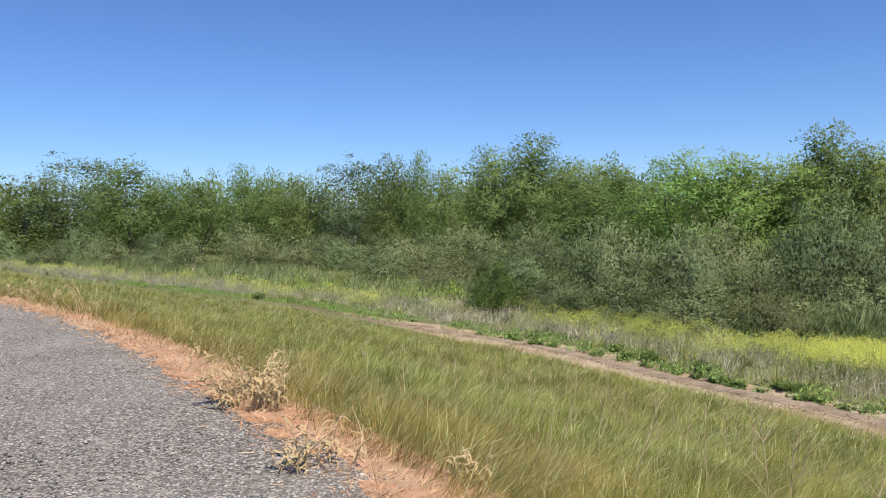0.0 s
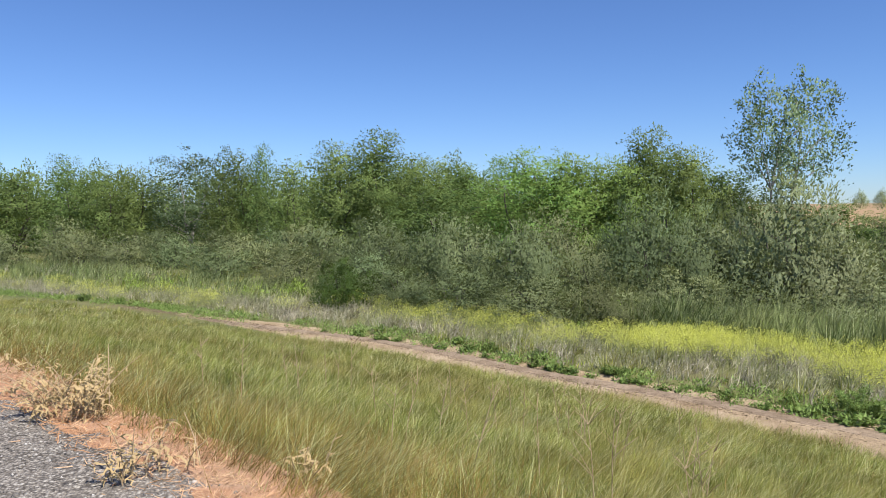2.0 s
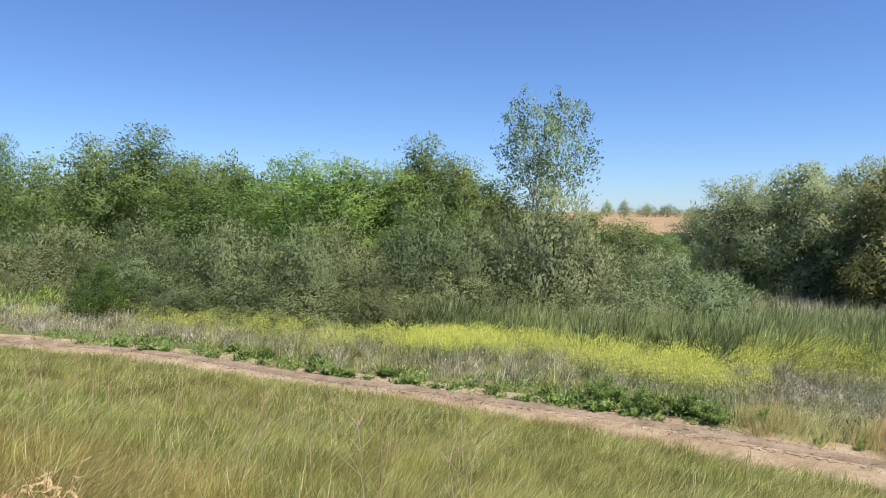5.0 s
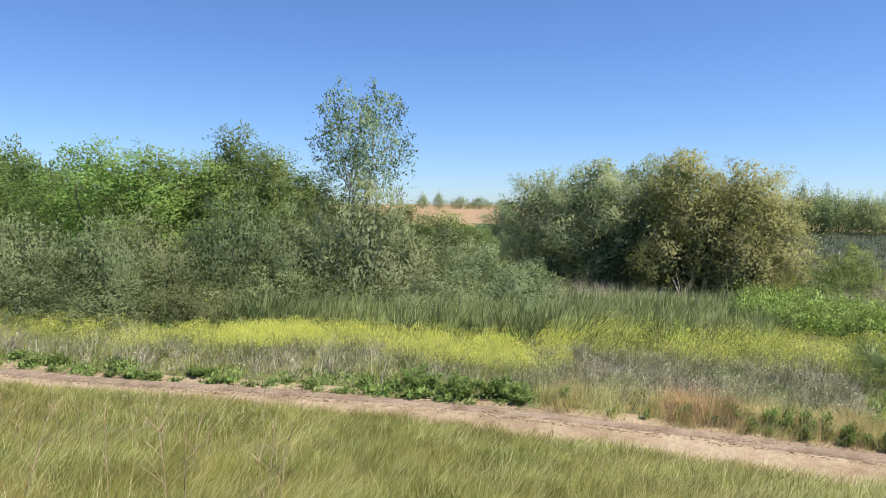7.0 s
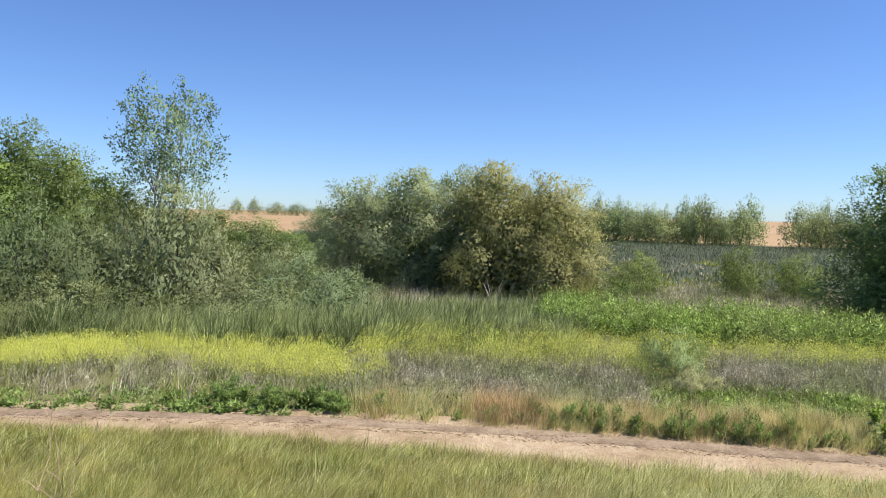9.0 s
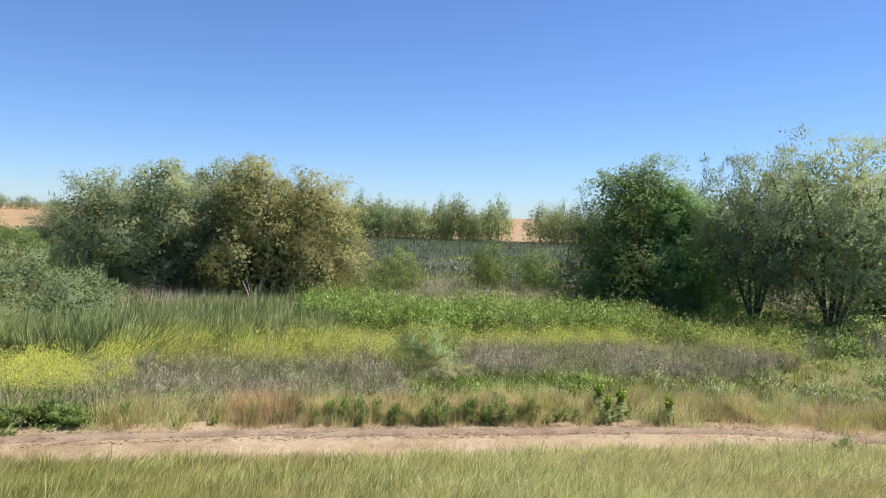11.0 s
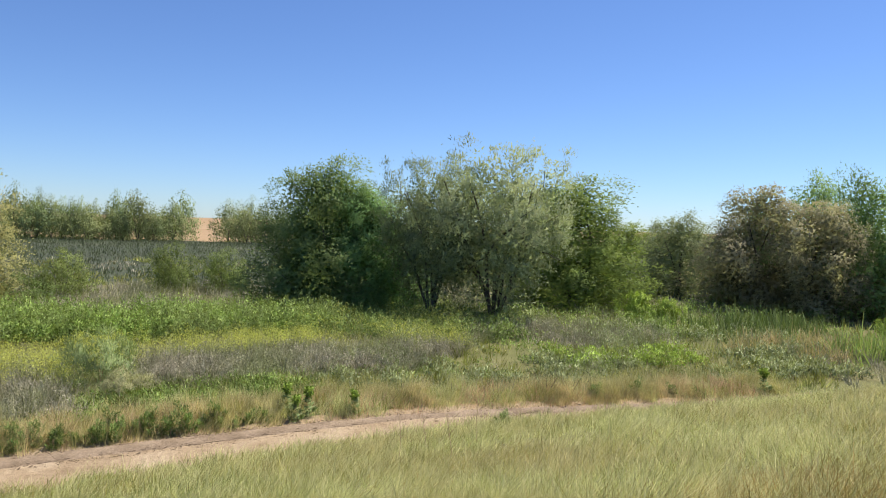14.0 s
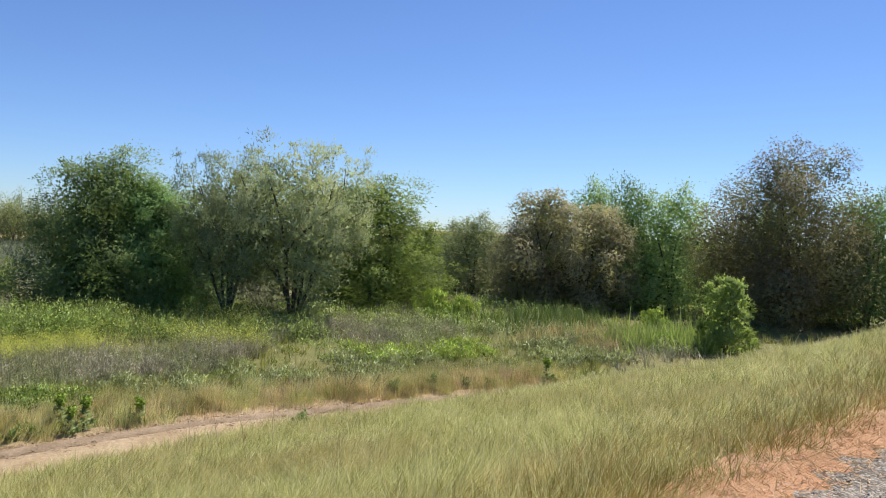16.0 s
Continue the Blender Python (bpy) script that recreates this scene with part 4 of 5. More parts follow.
def build_verge_straw():
    rng = np.random.default_rng(22)
    a, _, _ = bank_points(24000, 2.0, 15, -38, 155, rng, False, -0.08, -1)
    b, dcb, _ = bank_points(16000, 10, 50, -40, -15, rng, True, -0.08, -1)
    p = np.concatenate([a, b])
    dc = signed(crest_line, p[:, 0], p[:, 1])
    width = 0.42 + 0.25 * wavy(p[:, 0], p[:, 1], 1.7) + 0.25 * (p[:, 1] < 0)
    p = p[(dc < width)]
    p[:, 2] += 0.02
    dist = np.hypot(p[:, 0], p[:, 1])
    stand("dead_grass", p, 0.11, 0.006 + 0.0012 * dist, M_STRAW, rng, "matted orange dead grass along the gravel edge", "dead grass", 0.5, 0.9, 2)


build_verge_straw()


def build_edge_straw():
    """Matted straw right along the gravel, thinning out over the stones."""
    rng = np.random.default_rng(25)
    d = unit(np.gradient(near_crest, axis=0))
    dist = np.hypot(near_crest[:, 0], near_crest[:, 1])
    head = np.degrees(np.arctan2(near_crest[:, 0], near_crest[:, 1]))
    ok = np.where((dist < 22) & ((head < 8) | (head > 120)))[0]
    n = 26000
    i = rng.choice(ok, n, p=(1 / dist[ok]) / (1 / dist[ok]).sum())
    k = rng.normal(0.22, 0.2, n).clip(-0.35, 0.7)
    p2 = near_crest[i] + np.stack([-d[i, 1], d[i, 0]], 1) * k[:, None] + rng.normal(0, 0.05, (n, 2))
    p = np.column_stack([p2, land(p2[:, 0], p2[:, 1])[0] + 0.02])
    a = rng.uniform(0, 6.28, n)
    flat = np.stack([np.cos(a), np.sin(a), rng.uniform(0.02, 0.9, n) ** 2], 1)
    v, t = fine_leaves(p, flat, rng.uniform(0.05, 0.16, n), 0.004 + 0.0006 * dist[i], rng)
    tagged(mesh_object("straw_mat", v, None, t, M_STRAW), "salmon-orange matted straw at the gravel edge", "dead grass", kind="stuff")


build_edge_straw()


def build_cover():
    """Low growth over the whole meadow, thinner with distance."""
    rng = np.random.default_rng(24)
    n = 7500
    r = np.exp(rng.uniform(np.log(14), np.log(75), n))
    a = np.radians(rng.uniform(-42, 152, n))
    x, y = r * np.sin(a), r * np.cos(a)
    z, dc, dt = land(x, y)
    ok = dt > 1.15
    c, r = np.column_stack([x, y, z])[ok], r[ok]
    p = tufts(c, 7, 0.22, rng)
    w = np.repeat(0.014 + 0.0018 * r, 7)
    green = np.repeat(wavy(c[:, 0], c[:, 1], 0.4, 4.0) + rng.normal(0, 0.12, len(c)), 7)
    for name, m, mat, label in (("meadow_grass", green > 0.42, M_GRASS, "mixed green grass of the meadow"), ("dry_growth", green <= 0.42, M_STEMS, "grey dry growth of the meadow")):
        stand(name, p[m], 0.42, w[m], mat, rng, label, "grass", 0.25, 0.3)


build_cover()


def leafy_stuff(name, c, per, spread, h, size, mat, rng, label, category):
    """Low leafy growth: fine leaves heaped into a small dome over every place in c, thickest at the top."""
    n = len(c) * per
    i = np.repeat(np.arange(len(c)), per)
    a, rho = rng.uniform(0, 2 * np.pi, n), rng.uniform(0, 1, n) ** 0.55
    wide, tall = spread * rng.uniform(1.0, 2.2, len(c)), h * rng.uniform(0.5, 1.3, len(c))
    off = np.stack([np.cos(a) * rho * wide[i], np.sin(a) * rho * wide[i], tall[i] * (1 - 0.6 * rho ** 2) * rng.uniform(0.0, 1, n) ** 0.4], 1)
    dome = unit(off * np.stack([1 / wide[i], 1 / wide[i], 1 / tall[i]], 1) * np.array([1, 1, 0.9]) + [0, 0, 0.15])
    v, t = fine_leaves(c[i] + off, dome * 0.6 + rng.normal(0, 0.6, (n, 3)) + [0, 0, 0.4], rng.uniform(0.8, 2.0, n) * size, size * rng.uniform(0.35, 0.8, n), rng, dome)
    tri = v.reshape(-1, 3, 3)
    flat = unit(np.cross(tri[:, 1] - tri[:, 0], tri[:, 2] - tri[:, 0]))
    turned = (flat * dome).sum(1) < 0
    tri[turned] = tri[turned][:, [1, 0, 2]]
    flat[turned] *= -1
    return tagged(mesh_object(name, v, None, t, mat, normals=np.repeat(unit(dome + flat * 0.8), 3, axis=0)), label, category, kind="stuff")


def build_belts():
    rng = np.random.default_rng(23)
    # tan grass fringe along the far side of the track
    c = along_track(1400, 50, 126, 0.95, 2.4, rng)
    c = c[wavy(c[:, 0], c[:, 1], 1.3, 2.0) + rng.normal(0, 0.12, len(c)) > 0.42]
    p = tufts(c, 15, 0.12, rng)
    stand("tan_grass", p, 0.48, 0.018, M_TAN, rng, "tan and orange dry grass fringing the dirt track", "grass", 0.3, 0.3)
    p = tufts(along_track(900, 50, 128, 1.3, 4.2, rng), 13, 0.13, rng)
    stand("undergrowth", p, 0.36, 0.024, M_GRASS, rng, "olive and green grass beyond the dirt track", "grass", 0.3, 0.3)
    p = tufts(along_track(560, 50, 126, 0.95, 2.8, rng), 14, 0.12, rng)
    stand("seeding_grass", p, 0.55, 0.016, M_GRASS_TOP, rng, "pale green seeding grass along the dirt track", "grass", 0.3, 0.35)
    c = along_track(260, 62, 126, 0.95, 2.4, rng)
    p = tufts(c[wavy(c[:, 0], c[:, 1], 0.9, 1.0) > 0.45], 18, 0.16, rng)
    stand("ripe_grass", p, 0.45, 0.019, M_STRAW, rng, "rusty orange ripe grass beyond the dirt track", "grass", 0.3, 0.3)
    p = tufts(along_track(46, 58.5, 65.5, 1.0, 1.9, rng), 20, 0.12, rng)
    stand("rust_grass", p, 0.66, 0.012, M_STRAW, rng, "rusty orange dry grass tuft by the track", "grass", 0.2, 0.3)
    # grey dead stems
    for n, a0, a1, k0, k1, hh, keep in ((2300, -35, 50, 1.5, 4.6, 0.56, 0.12), (1700, 46, 78, 2.3, 6.0, 0.55, 0.2), (1900, 70, 108, 4.1, 7.4, 0.66, 0.1), (700, 104, 145, 2.6, 6.5, 0.42, 0.5), (900, 110, 128, 7.6, 13, 0.6, 0.25)):
        p = tufts(along_track(n, a0, a1, k0, k1, rng), 7, 0.15, rng)
        p = p[wavy(p[:, 0], p[:, 1], 0.5, 1.0) > keep]
        stand("dry_stems", p, hh, 0.022, M_STEMS, rng, "grey-purple dead weed stems in a dense belt", "dry weeds", 0.1, 0.38, 2, 0.9)
    for n, a0, a1, k0, k1 in ((2000, 40, 102, 16.5, 30), (1400, 100, 142, 17, 36)):
        p = tufts(along_track(n, a0, a1, k0, k1, rng), 6, 0.2, rng)
        stand("dry_marsh", p, 0.65, 0.04, M_STEMS, rng, "grey-purple dry marsh growth around the willows", "dry weeds", 0.1, 0.35, 2, 0.5)
    # mustard
    for n, a0, a1, k0, k1, f, hh, keep in ((900, -40, 2, 1.9, 4.6, 26, 0.75, 0.46), (800, 0, 22, 2.6, 5.4, 24, 0.66, 0.44), (1900, 20, 50, 3.0, 6.8, 24, 0.64, 0.43),
                                           (1000, 46, 80, 5.4, 9.0, 20, 0.8, 0.36), (800, 76, 108, 7.0, 9.6, 19, 0.8, 0.38), (170, 98, 112, 10, 13, 24, 0.9, 0.4)):
        c = along_track(n // 4, a0, a1, k0, k1, rng)
        drift = wavy(c[:, 0], c[:, 1], 0.8, 3.0) * 0.6 + wavy(c[:, 0], c[:, 1], 2.1, 1.0) * 0.4 + rng.normal(0, 0.17, len(c))
        c = c[drift > keep]
        wide, tall = rng.uniform(0.22, 0.62, len(c)), hh * rng.uniform(0.75, 1.25, len(c))
        i = np.repeat(np.arange(len(c)), (f * 11 * wide ** 1.5 / 0.27).astype(int))
        a, rho = rng.uniform(0, 2 * np.pi, len(i)), rng.uniform(0, 1, len(i)) ** 0.5
        off = np.stack([np.cos(a) * rho * wide[i], np.sin(a) * rho * wide[i], tall[i] * (1 - 0.4 * rho ** 2) * (1 - 0.5 * rng.uniform(0, 1, len(i)) ** 2.2)], 1)
        v, t = fine_leaves(c[i] + off, rng.normal(0, 1, off.shape), rng.uniform(0.016, 0.03, len(i)), 0.021, rng)
        tagged(mesh_object("mustard_flowers", v, None, t, M_MUSTARD), "bright yellow wild mustard flowers in a long band", "mustard", kind="stuff")
        j = i[rng.uniform(0, 1, len(i)) < 0.07]
        p = c[j] + np.column_stack([rng.normal(0, 0.45, (len(j), 2)) * wide[j][:, None], np.zeros(len(j))])
        stand("mustard_stems", p, hh * 0.9, 0.016, M_MUST_STEM, rng, "green stems of flowering wild mustard", "mustard", 0.1, 0.35, 2)
    # cattails
    for n, a0, a1, k0, k1, hh in ((1500, -38, 12, 5.0, 12, 0.9), (2200, 8, 50, 6.9, 9.8, 1.3), (1700, 44, 66, 8.6, 15.0, 0.95)):
        p = tufts(along_track(n, a0, a1, k0, k1, rng), 11, 0.18, rng)
        stand("cattails", p, hh, 0.045, M_CATTAIL, rng, "dense upright green cattail blades", "cattails", 0.35, 0.38, 1)
    def heap(x, y, sx, sy, n):
        q = np.column_stack([rng.normal(x, sx, n), rng.normal(y, sy, n)])
        return np.column_stack([q, land(q[:, 0], q[:, 1])[0]])
    p = tufts(heap(28.4, -18.0, 1.1, 1.6, 150), 12, 0.16, rng)
    stand("cattails", p, 1.0, 0.05, M_WEED, rng, "dark green stand of cattails near the willows", "cattails", 0.2, 0.2, 1)
    p = tufts(heap(23.6, -16.8, 0.9, 1.4, 90), 14, 0.14, rng)
    stand("tan_reeds", p, 0.75, 0.04, M_TAN, rng, "tan dry reeds standing in the meadow", "reeds", 0.2, 0.3, 1)
    p = tufts(heap(22.2, -20.0, 0.9, 1.5, 110), 12, 0.15, rng)
    stand("green_reeds", p, 1.0, 0.055, M_SAPLING, rng, "green reeds round the foot of the sapling", "reeds", 0.2, 0.25, 1)
    # bright herbs
    for n, a0, a1, k0, k1, hh, keep, size in ((2300, 62, 101, 11.2, 17, 1.05, 0.12, 0.08), (330, 74, 93, 2.8, 4.4, 0.36, 0.4, 0.06), (450, 54, 76, 2.0, 4.0, 0.24, 0.5, 0.06),
                                              (900, 100, 150, 3.0, 12, 0.32, 0.42, 0.07), (900, 98, 150, 12, 20, 0.62, 0.3, 0.09)):
        c = along_track(n, a0, a1, k0, k1, rng)
        c = c[wavy(c[:, 0], c[:, 1], 0.6, 5.0) + rng.normal(0, 0.08, len(c)) > keep]
        leafy_stuff("green_herbs", c, 38, 0.26, hh, size, M_HERB, rng, "lush bright green herbs in mounds", "herbs")
    for mat, n, a0, a1, k0, k1, hh, keep in ((M_LIME, 130, 116, 127, 5.0, 8.0, 0.36, 0.36), (M_LIME, 260, 80, 128, 10, 19, 0.42, 0.58), (M_SAGE, 800, 94, 140, 2.6, 6.5, 0.34, 0.4), (M_SAGE, 700, 100, 140, 7, 17, 0.45, 0.45),
                                             (M_LIME, 220, -20, 60, 5.5, 9, 0.8, 0.55)):
        c = along_track(n, a0, a1, k0, k1, rng)
        c = c[wavy(c[:, 0], c[:, 1], 0.8, k1 + a0) + rng.normal(0, 0.05, len(c)) > keep]
        leafy_stuff("meadow_herbs", c, 40, 0.24, hh, 0.085, mat, rng,
                    "bright lime-green herb patches" if mat is M_LIME else "grey-green herbs in loose mounds", "herbs")
    c = along_track(420, -25, 50, 0.85, 1.7, rng)
    c = c[wavy(c[:, 0], c[:, 1], 0.9, 5.0) > 0.3]
    leafy_stuff("track_weeds", c, 50, 0.2, 0.26, 0.06, M_WEED, rng, "green leafy weeds along the track", "weeds")
    # lush herbs below the willows; the darker leaf colour stands in for tree shade
    c = np.column_stack([rng.uniform(25.5, 31, 420), rng.uniform(-7.5, 1.0, 420), np.full(420, PLAIN)])
    leafy_stuff("shade_herbs", c, 40, 0.28, 0.9, 0.09, M_WEED, rng, "green herbs under the willows, leaf colour darkened for tree shade", "herbs")
    # far dark reed bed
    n = 46000
    r = np.sqrt(rng.uniform(46 ** 2, 129 ** 2, n))
    a = np.radians(rng.uniform(36, 128, n))
    p = np.column_stack([r * np.sin(a), r * np.cos(a), np.full(n, PLAIN)])
    stand("reed_bed", p, 0.5, 0.1, M_REED, rng, "dark grey-green reed bed across the marsh", "reeds", 0.1, 0.3, 1)


build_belts()

# ---- single plants, stones and clods ----


def ribbon_mesh(name, length, width, curl, twist, material, seed):
    """A dry strap leaf that rises, arches over and curls."""
    rng = np.random.default_rng(seed)
    n = 8
    t = np.linspace(0, 1, n)
    th = 1.2 - curl * t ** 1.3
    step = length / n
    x = np.cumsum(np.cos(th) * step)
    z = np.cumsum(np.sin(th) * step)
    w = width * np.sin(np.pi * (0.12 + 0.86 * t)) ** 0.7 / 2
    side = np.stack([np.sin(twist * t) * 0.5, np.cos(twist * t), np.sin(twist * t) * 0.6], 1)
    c = np.stack([x - x[0], 0.02 * rng.normal(size=n), z - z[0]], 1)
    v = np.concatenate([c - side * w[:, None], c + side * w[:, None]])
    q = np.array([[i, i + 1, n + i + 1, n + i] for i in range(n - 1)])
    ob = mesh_object(name, v, q, None, material)
    return ob


def dry_weed(x, y, h, stalks, leaves, seed, spread):
    """A clump of bleached stalks with curled strap leaves; every stalk and leaf a part."""
    rng = random.Random(seed)
    top = new("dry_weed")
    z = float(land([x], [y])[0][0]) + 0.01
    top.matrix_basis = pose(x, y, z)
    shapes = []
    for k in range(stalks):
        a, o = rng.uniform(0, 6.28), spread * math.sqrt(rng.uniform(0, 1))
        hh = h * rng.uniform(0.55, 1.1)
        t = np.linspace(0, 1, 6)
        bend = rng.uniform(0.2, 1.1) * hh
        p = np.stack([o * math.cos(a) + bend * t ** 2 * math.cos(a + 1), o * math.sin(a) + bend * t ** 2 * math.sin(a + 1), hh * t], 1)
        mesh_object("stalk", *tube(p, 0.0055 * (1 - 0.6 * t), 5), material=M_DRY_STEM, parent=top, smooth=True)
        for j in range(max(1, leaves // stalks)):
            f = rng.uniform(0.15, 1.0)
            q = p[min(5, int(f * 5))]
            if len(shapes) < 5:
                ob = ribbon_mesh("leaf", 0.22, 0.022, 1.7 + 0.5 * len(shapes), 0.8 * len(shapes) - 1.5, M_DRY, seed + len(shapes))
                ob.parent = top
                shapes.append(ob)
            else:
                ob = new("leaf", rng.choice(shapes).data)
                ob.parent = top
            s = rng.uniform(0.35, 0.95)
            ob.matrix_basis = pose(*q, rng.uniform(-25, 25), rng.uniform(-30, 30), rng.uniform(0, 360)) @ Matrix.Diagonal((s, s, s, 1))
    return tagged(top, "bleached tan dry weed with curled leaves at the gravel edge", "dry weed", "dry weeds at the gravel edge")


dry_weed(-1.56, 6.12, 0.44, 22, 330, 31, 0.3)
dry_weed(-1.78, 6.45, 0.42, 10, 80, 36, 0.2)
dry_weed(-0.84, 4.62, 0.3, 9, 80, 32, 0.14)
dry_weed(0.2, 4.8, 0.3, 6, 44, 38, 0.2)
dry_weed(-0.55, 4.72, 0.30, 3, 10, 37, 0.10)
dry_weed(-8.57, 14.85, 0.55, 8, 26, 33, 0.3)
dry_weed(-7.19, 13.35, 0.5, 9, 30, 34, 0.35)
dry_weed(-5.92, 12.1, 0.55, 9, 30, 35, 0.35)


def herb_template(name, h, r, leaves, leaf, width, shape, mat, seed, lift, label, category, group, flower=None):
    """A small leafy plant: stem and foliage parts, and flower heads where it has them."""
    rng = np.random.default_rng(seed)
    top = new(name)
    # shoots of uneven height that part from the foot, each with its own leaves
    shoots = 4 if shape == "upright" else 13
    stems, p, al = [], [], []
    for k in range(shoots):
        a = k * 2.4 + rng.uniform(-0.4, 0.4)
        t = np.linspace(0, 1, 4)
        o = r * math.sqrt((k + 0.5) / shoots) * rng.uniform(0.7, 1.1)
        top_z = h * rng.uniform(0.45, 1.1) * (1 - 0.35 * (o / r) ** 2)
        q = np.stack([np.cos(a) * o * (0.25 + 0.75 * t), np.sin(a) * o * (0.25 + 0.75 * t), top_z * t], 1)
        stems.append(tube(q, 0.006 * (1.2 - t), 3))
        n = leaves // shoots
        f = rng.uniform(0.12, 1.05, n) ** 0.8
        spin = rng.uniform(0, 6.28, n)
        width_at = r * (0.30 if shape != "upright" else 0.5) * (1.15 - 0.75 * f) * rng.uniform(0.2, 1, n)
        p.append(np.stack([np.cos(a) * o * (0.25 + 0.75 * f) + np.cos(spin) * width_at, np.sin(a) * o * (0.25 + 0.75 * f) + np.sin(spin) * width_at, top_z * f], 1))
        al.append(np.stack([np.cos(spin), np.sin(spin), np.full(n, lift)], 1) + rng.normal(0, 0.4, (n, 3)))
    mesh_object("stem", *join(stems), material=M_MUST_STEM, parent=top)
    p, al = np.concatenate(p), np.concatenate(al)
    leaves = len(p)
    v, t = fine_leaves(p, al, leaf * rng.uniform(0.5, 1.35, leaves), width * rng.uniform(0.6, 1.3, leaves), rng, al * 0.4 + np.array([0, 0, 1.0]))
    mesh_object("foliage", v, None, t, mat, parent=top)
    if flower:
        for k in range(7):
            n = 34
            o = np.array([rng.normal(0, r * 0.4), rng.normal(0, r * 0.4), h * rng.uniform(0.95, 1.25)])
            v, q = leaf_arrays(o + rng.normal(0, 0.022, (n, 3)), rng.normal(0, 1, (n, 3)), 0.06, 0.045, rng)
            mesh_object("flower_head", v, q, None, flower, parent=top)
    return tagged(top, label, category, group)


def edge_spot(heading, k):
    """A place on the far side of the track: heading from the walker's stand, k metres past its middle."""
    head = np.degrees(np.arctan2(track_line[:, 0], track_line[:, 1]))
    near = np.hypot(track_line[:, 0], track_line[:, 1]) < 60
    i = np.argmin(np.abs(head - heading) + 1000 * ~near)
    d = track_line[i + 1] - track_line[i]
    d = d / np.linalg.norm(d)
    k = k - 0.32
    x, y = track_line[i, 0] - d[1] * k, track_line[i, 1] + d[0] * k
    return x, y, float(land([x], [y])[0][0]) - 0.02


def row_of(template, spots, lo, hi):
    first = True
    for hd, k in spots:
        x, y, z = edge_spot(hd, k)
        s = random.uniform(lo, hi)
        m = pose(x, y, z, random.uniform(-6, 6), random.uniform(-6, 6), random.uniform(0, 360)) @ Matrix.Diagonal((s, s, s * random.uniform(0.85, 1.15), 1))
        if first:
            template.matrix_basis = pose(x, y, z)
            first = False
        else:
            copy_thing(template, m)


random.seed(5)
leafy = herb_template("leafy_weed", 0.34, 0.42, 760, 0.09, 0.05, "mound", M_WEED, 41, 0.5, "dark green leafy weed at the track's edge", "weed", "leafy weeds by the track")
row_of(leafy, [(h_ + random.uniform(-1.2, 1.2), random.uniform(0.85, 1.7)) for h_ in np.arange(-16, 49, 1.7)], 0.3, 0.85)
broad = herb_template("broad_weed", 0.3, 0.3, 220, 0.12, 0.08, "mound", M_WEED, 42, 0.4, "broad-leaved green weed at the track's edge", "weed", "broad weeds by the track")
row_of(broad, [(h_ + random.uniform(-0.6, 0.6), random.uniform(0.85, 1.15)) for h_ in np.arange(4, 46, 1.7)], 0.6, 1.1)
big = herb_template("bushy_weed", 0.52, 0.55, 1900, 0.09, 0.03, "mound", M_WEED, 43, 0.7, "feathery dark green bushy weed by the track", "weed", "bushy weeds by the track")
row_of(big, [(43.5, 1.35), (45.5, 1.5), (48.6, 1.3), (40.5, 1.5), (47, 1.6)], 0.75, 1.0)
cone = herb_template("upright_weed", 0.5, 0.2, 420, 0.08, 0.022, "upright", M_WEED, 44, 0.9, "small upright dark green weed by the dirt track", "weed", "upright weeds by the track")
row_of(cone, [(h_ + random.uniform(-0.4, 0.4), random.uniform(1.0, 1.5)) for h_ in [52, 56, 58.5, 61, 63, *np.arange(64.5, 82, 0.5), *np.arange(82, 88, 1.0), 113, 116, 118.5, 119.4]] + [(102.0, -1.05), (102.5, -1.25)], 0.65, 1.15)
milk = herb_template("pale_weed", 0.5, 0.13, 90, 0.14, 0.07, "upright", M_PALE_WEED, 45, 0.5, "pale broad-leaved flowering weed by the dirt track", "weed", "pale weeds by the track", M_LIME)
row_of(milk, [(89.9, 1.3), (89.6, 1.1), (93.2, 1.2), (89.8, 1.6), (124.5, 1.3)], 0.85, 1.2)

puff = dict(seed=46, h=1.0, r=0.75, shape="bush", stems=4, base=0.05, lobes=12, leaves=8000, leaf=0.08, width=0.015, droop=0.0, lift=0.6, ragged=0.2, thick=0.006, lobe_r=0.45, limbs=2, fill=0.0)
plant_tree("fine_bush", puff, "fine_bush", 19.6, 5.4, 1.35, 0.85, "fine hazy pale green bush among the dead stems", "bush", M_PALE_WEED, M_DRY_STEM, "")
plant_tree("tan_bush", puff, "dry_bush", 17.9, 4.4, 0.75, 0.6, "low tan dried-out bush", "bush", M_SEED, M_DRY_STEM, "")
yel = dict(puff, seed=47, ragged=0.7, hollow=0.4, lobes=20, lobe_r=0.32, leaves=6000, leaf=0.07, width=0.035, feather=0.9)
for x, y, h, r in ((33.1, -14.7, 1.5, 0.85), (32.4, -15.9, 1.2, 0.7), (27.5, -23.5, 1.0, 0.7)):
    plant_tree("yellow_bush", yel, "yellow_bush", x, y, h, r, "yellow-green flowering bush at the meadow's edge", "bush", M_LIME, M_DRY_STEM, "yellow-green bushes")


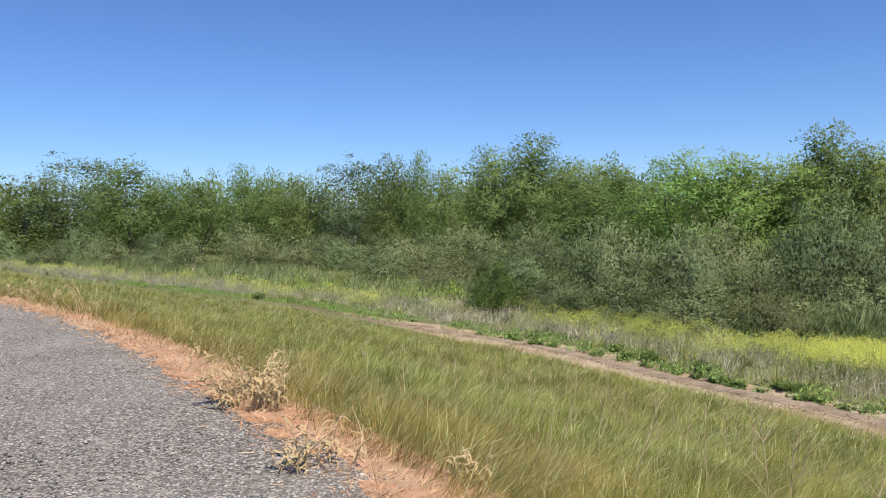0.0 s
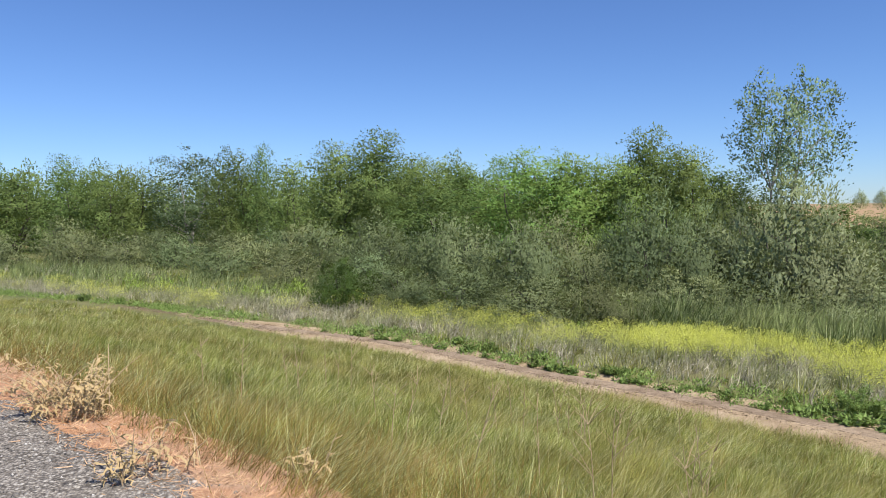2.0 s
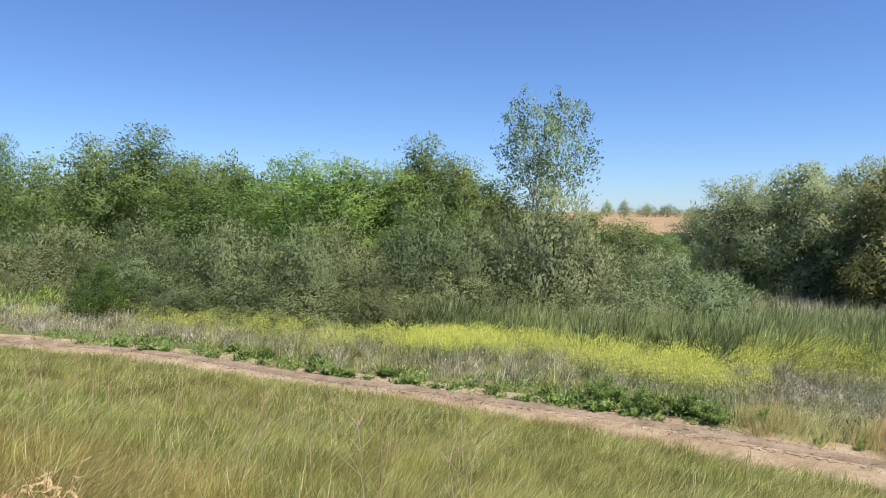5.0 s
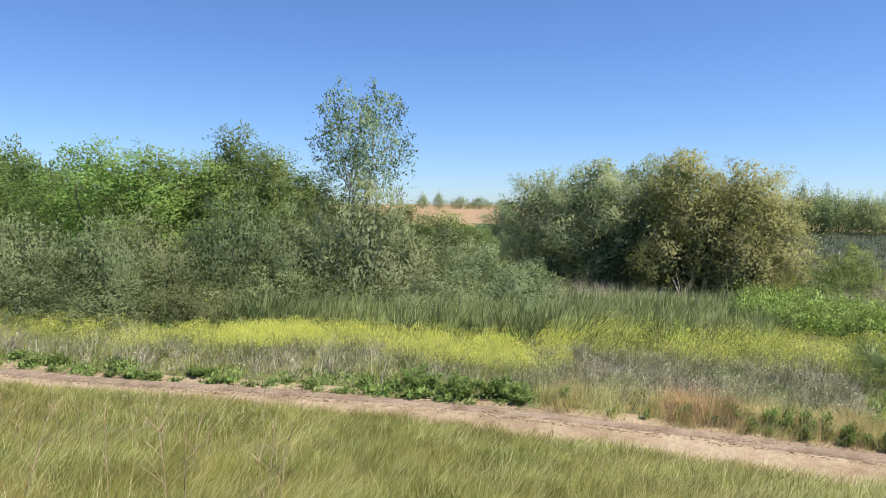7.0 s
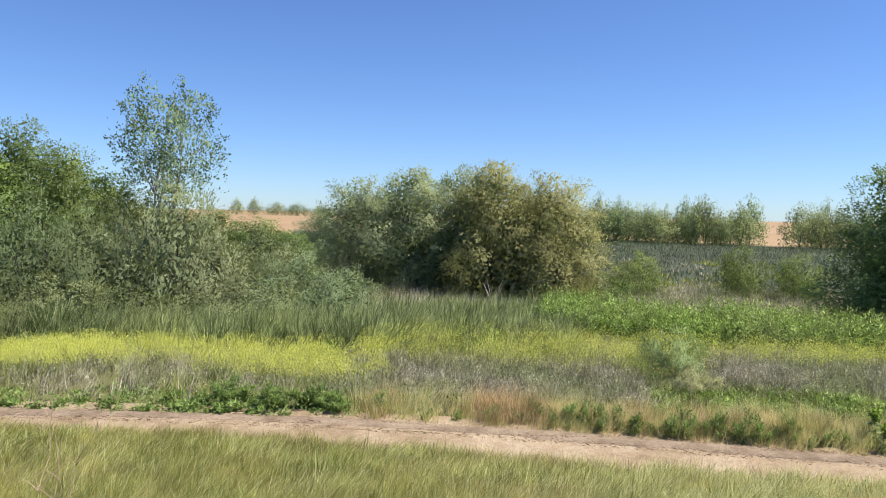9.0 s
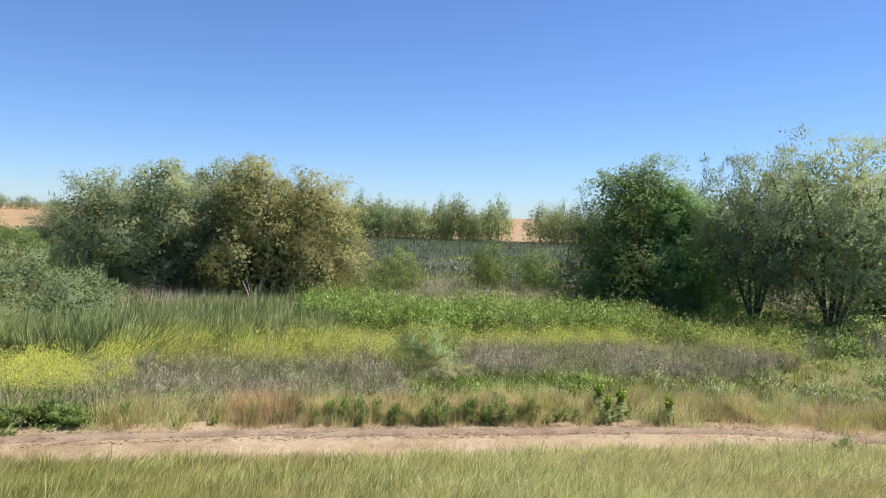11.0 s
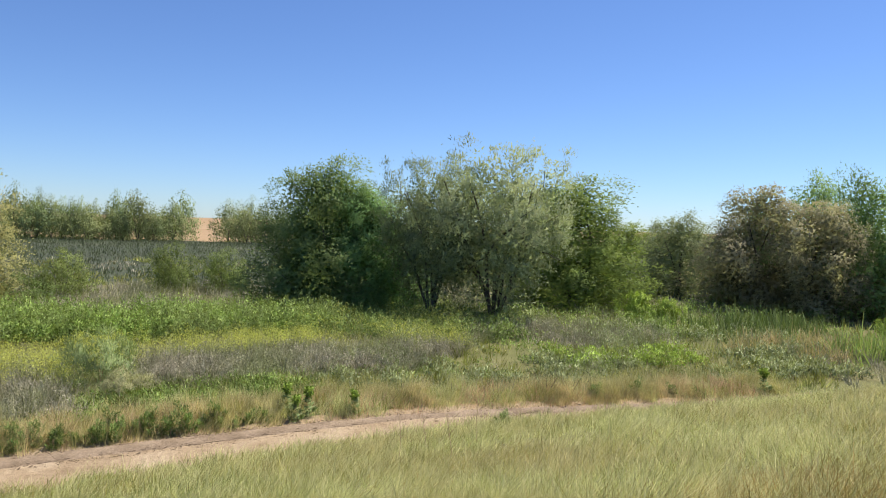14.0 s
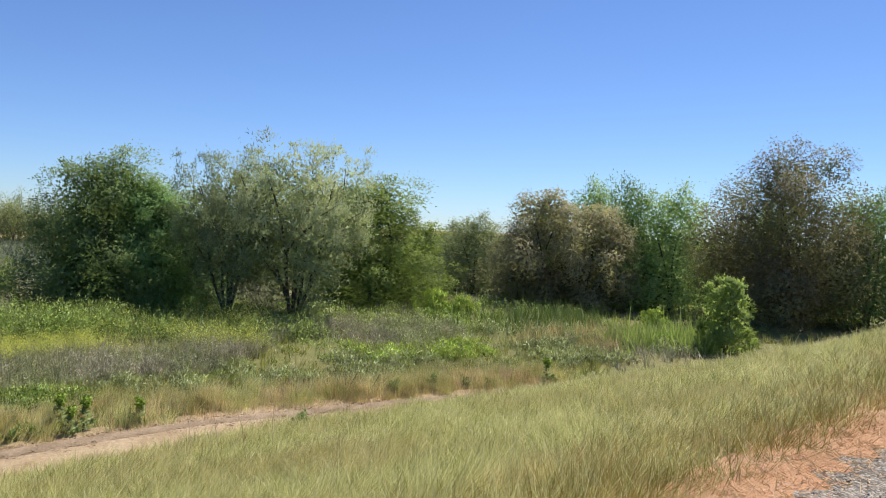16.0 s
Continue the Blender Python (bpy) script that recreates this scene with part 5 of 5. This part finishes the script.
def dead_snag(x, y, h, seed, label, mat=M_PALE_BARK, thin=1.0):
    rng = random.Random(seed)
    top = new("dead_branch")
    top.matrix_basis = pose(x, y, float(land([x], [y])[0][0]))
    for k in range(6):
        a = rng.uniform(0, 6.28)
        t = np.linspace(0, 1, 5)
        l_ = h * rng.uniform(0.6, 1.1)
        p = np.stack([np.cos(a) * 0.5 * l_ * t ** 1.2, np.sin(a) * 0.5 * l_ * t ** 1.2, l_ * t - 0.05], 1)
        mesh_object("branch", *tube(p, thin * (0.022 * (1 - 0.8 * t) + 0.004), 5), material=mat, parent=top)
    tagged(top, label, "dead branch", "dead branches")


dead_snag(29.3, 16.2, 1.3, 51, "bleached bare dead branches below the willows")
dead_snag(28.6, 17.0, 0.9, 52, "bleached bare dead branches below the willows")
for n_, (hd, k) in enumerate([(109.0, 1.5), (110.2, 1.7), (111.2, 1.5), (112.4, 1.9), (107.8, 1.8)]):
    x, y, z = edge_spot(hd, k)
    dead_snag(x, y, 0.6, 53 + n_, "dark brown leafless dead weed by the dirt track", M_BARK, 0.25)


def pale_stalk(x, y, h, seed):
    """A thin dead stalk with a few side twigs, standing above the bank grass."""
    rng = random.Random(seed)
    top = new("dead_stalk")
    top.matrix_basis = pose(x, y, float(land([x], [y])[0][0]))
    t = np.linspace(0, 1, 6)
    lean = rng.uniform(-0.15, 0.25)
    p = np.stack([lean * h * t ** 1.5, 0.05 * h * np.sin(3 * t + seed), h * t], 1)
    mesh_object("stalk", *tube(p, 0.0045 * (1 - 0.6 * t), 4), material=M_DRY_STEM, parent=top)
    for k in range(rng.randint(3, 7)):
        q = p[rng.randint(2, 4)]
        a = rng.uniform(0, 6.28)
        l_ = h * rng.uniform(0.15, 0.35)
        e = q + np.array([math.cos(a) * l_ * 0.7, math.sin(a) * l_ * 0.7, l_ * 0.7])
        mesh_object("twig", *tube(np.stack([q, (q + e) / 2 + [0, 0, 0.01], e]), [0.003, 0.0025, 0.0015], 3), material=M_DRY_STEM, parent=top)
    tagged(top, "thin pale dead stalk standing above the bank grass", "dead stalk", "dead stalks on the bank")


stalk_rng = np.random.default_rng(61)
spots, edge_d, _ = bank_points(90, 4.5, 10.5, -6, 32, stalk_rng, False, 1.0, -2)
spots = np.concatenate([spots[:34], [(10.2, -1.1, 0), (10.5, -1.5, 0), (10.0, -1.8, 0), (11.0, -2.4, 0)]])
for n_, (x, y, z) in enumerate(spots):
    pale_stalk(float(x), float(y), 0.62 + 0.25 * float(stalk_rng.uniform()), 70 + n_)


def scatter_stones(name, p, size, mat, label, category, rng):
    """Many small angular stones: jittered octahedra, half sunk."""
    n = len(p)
    base = np.array([[1, 0, 0], [-1, 0, 0], [0, 1, 0], [0, -1, 0], [0, 0, 0.7], [0, 0, -0.7]], float)
    v = base[None] * rng.uniform(0.55, 1.25, (n, 6, 1)) * size[:, None, None]
    a = rng.uniform(0, 6.28, n)
    c, s = np.cos(a)[:, None], np.sin(a)[:, None]
    v = np.stack([v[..., 0] * c - v[..., 1] * s, v[..., 0] * s + v[..., 1] * c, v[..., 2] + v[..., 0] * rng.uniform(-0.4, 0.4, (n, 1))], -1)
    v = v + p[:, None]
    f = np.array([[0, 2, 4], [2, 1, 4], [1, 3, 4], [3, 0, 4], [2, 0, 5], [1, 2, 5], [3, 1, 5], [0, 3, 5]])
    t = (np.arange(n)[:, None, None] * 6 + f[None]).reshape(-1, 3)
    tagged(mesh_object(name, v.reshape(-1, 3), None, t, mat), label, category, kind="stuff")


def build_loose():
    rng = np.random.default_rng(62)
    n = 16000
    r = np.exp(rng.uniform(np.log(3.4), np.log(18), n))
    a = np.radians(np.where(rng.uniform(0, 1, n) < 0.85, rng.uniform(-40, 8, n), rng.uniform(128, 152, n)))
    x, y = r * np.sin(a), r * np.cos(a)
    dc = signed(crest_line, x, y)
    ok = dc < 0.12 * rng.uniform(-1, 1.5, n)
    p = np.column_stack([x, y, np.full(n, 0.018)])[ok]
    size = rng.uniform(0.004, 0.012, len(p)) * np.where(rng.uniform(0, 1, len(p)) < 0.06, 1.9, 1) * (1 + 0.02 * r[ok])
    scatter_stones("loose_gravel", p, size, M_STONE, "loose grey and whitish crushed stones on the road", "gravel", rng)
    p = along_track(6500, -12, 128, 0.05, 1.0, rng)
    p[:, 2] += 0.08
    scatter_stones("soil_clods", p, rng.uniform(0.006, 0.02, len(p)), M_CLOD, "brown crumbly soil clods along the track's far side", "clods", rng)
    p = along_track(7000, -12, 128, 0.05, 1.0, rng)
    p[:, 2] += 0.085
    ang = rng.uniform(0, 6.28, len(p))
    flat = np.stack([np.cos(ang), np.sin(ang), rng.uniform(0, 0.25, len(p))], 1)
    v, q = leaf_arrays(p, flat, rng.uniform(0.05, 0.18, len(p)), 0.01, rng)
    tagged(mesh_object("plant_litter", v, q, None, M_CLOD), "brown dead twigs and straw along the track", "litter", kind="stuff")


build_loose()
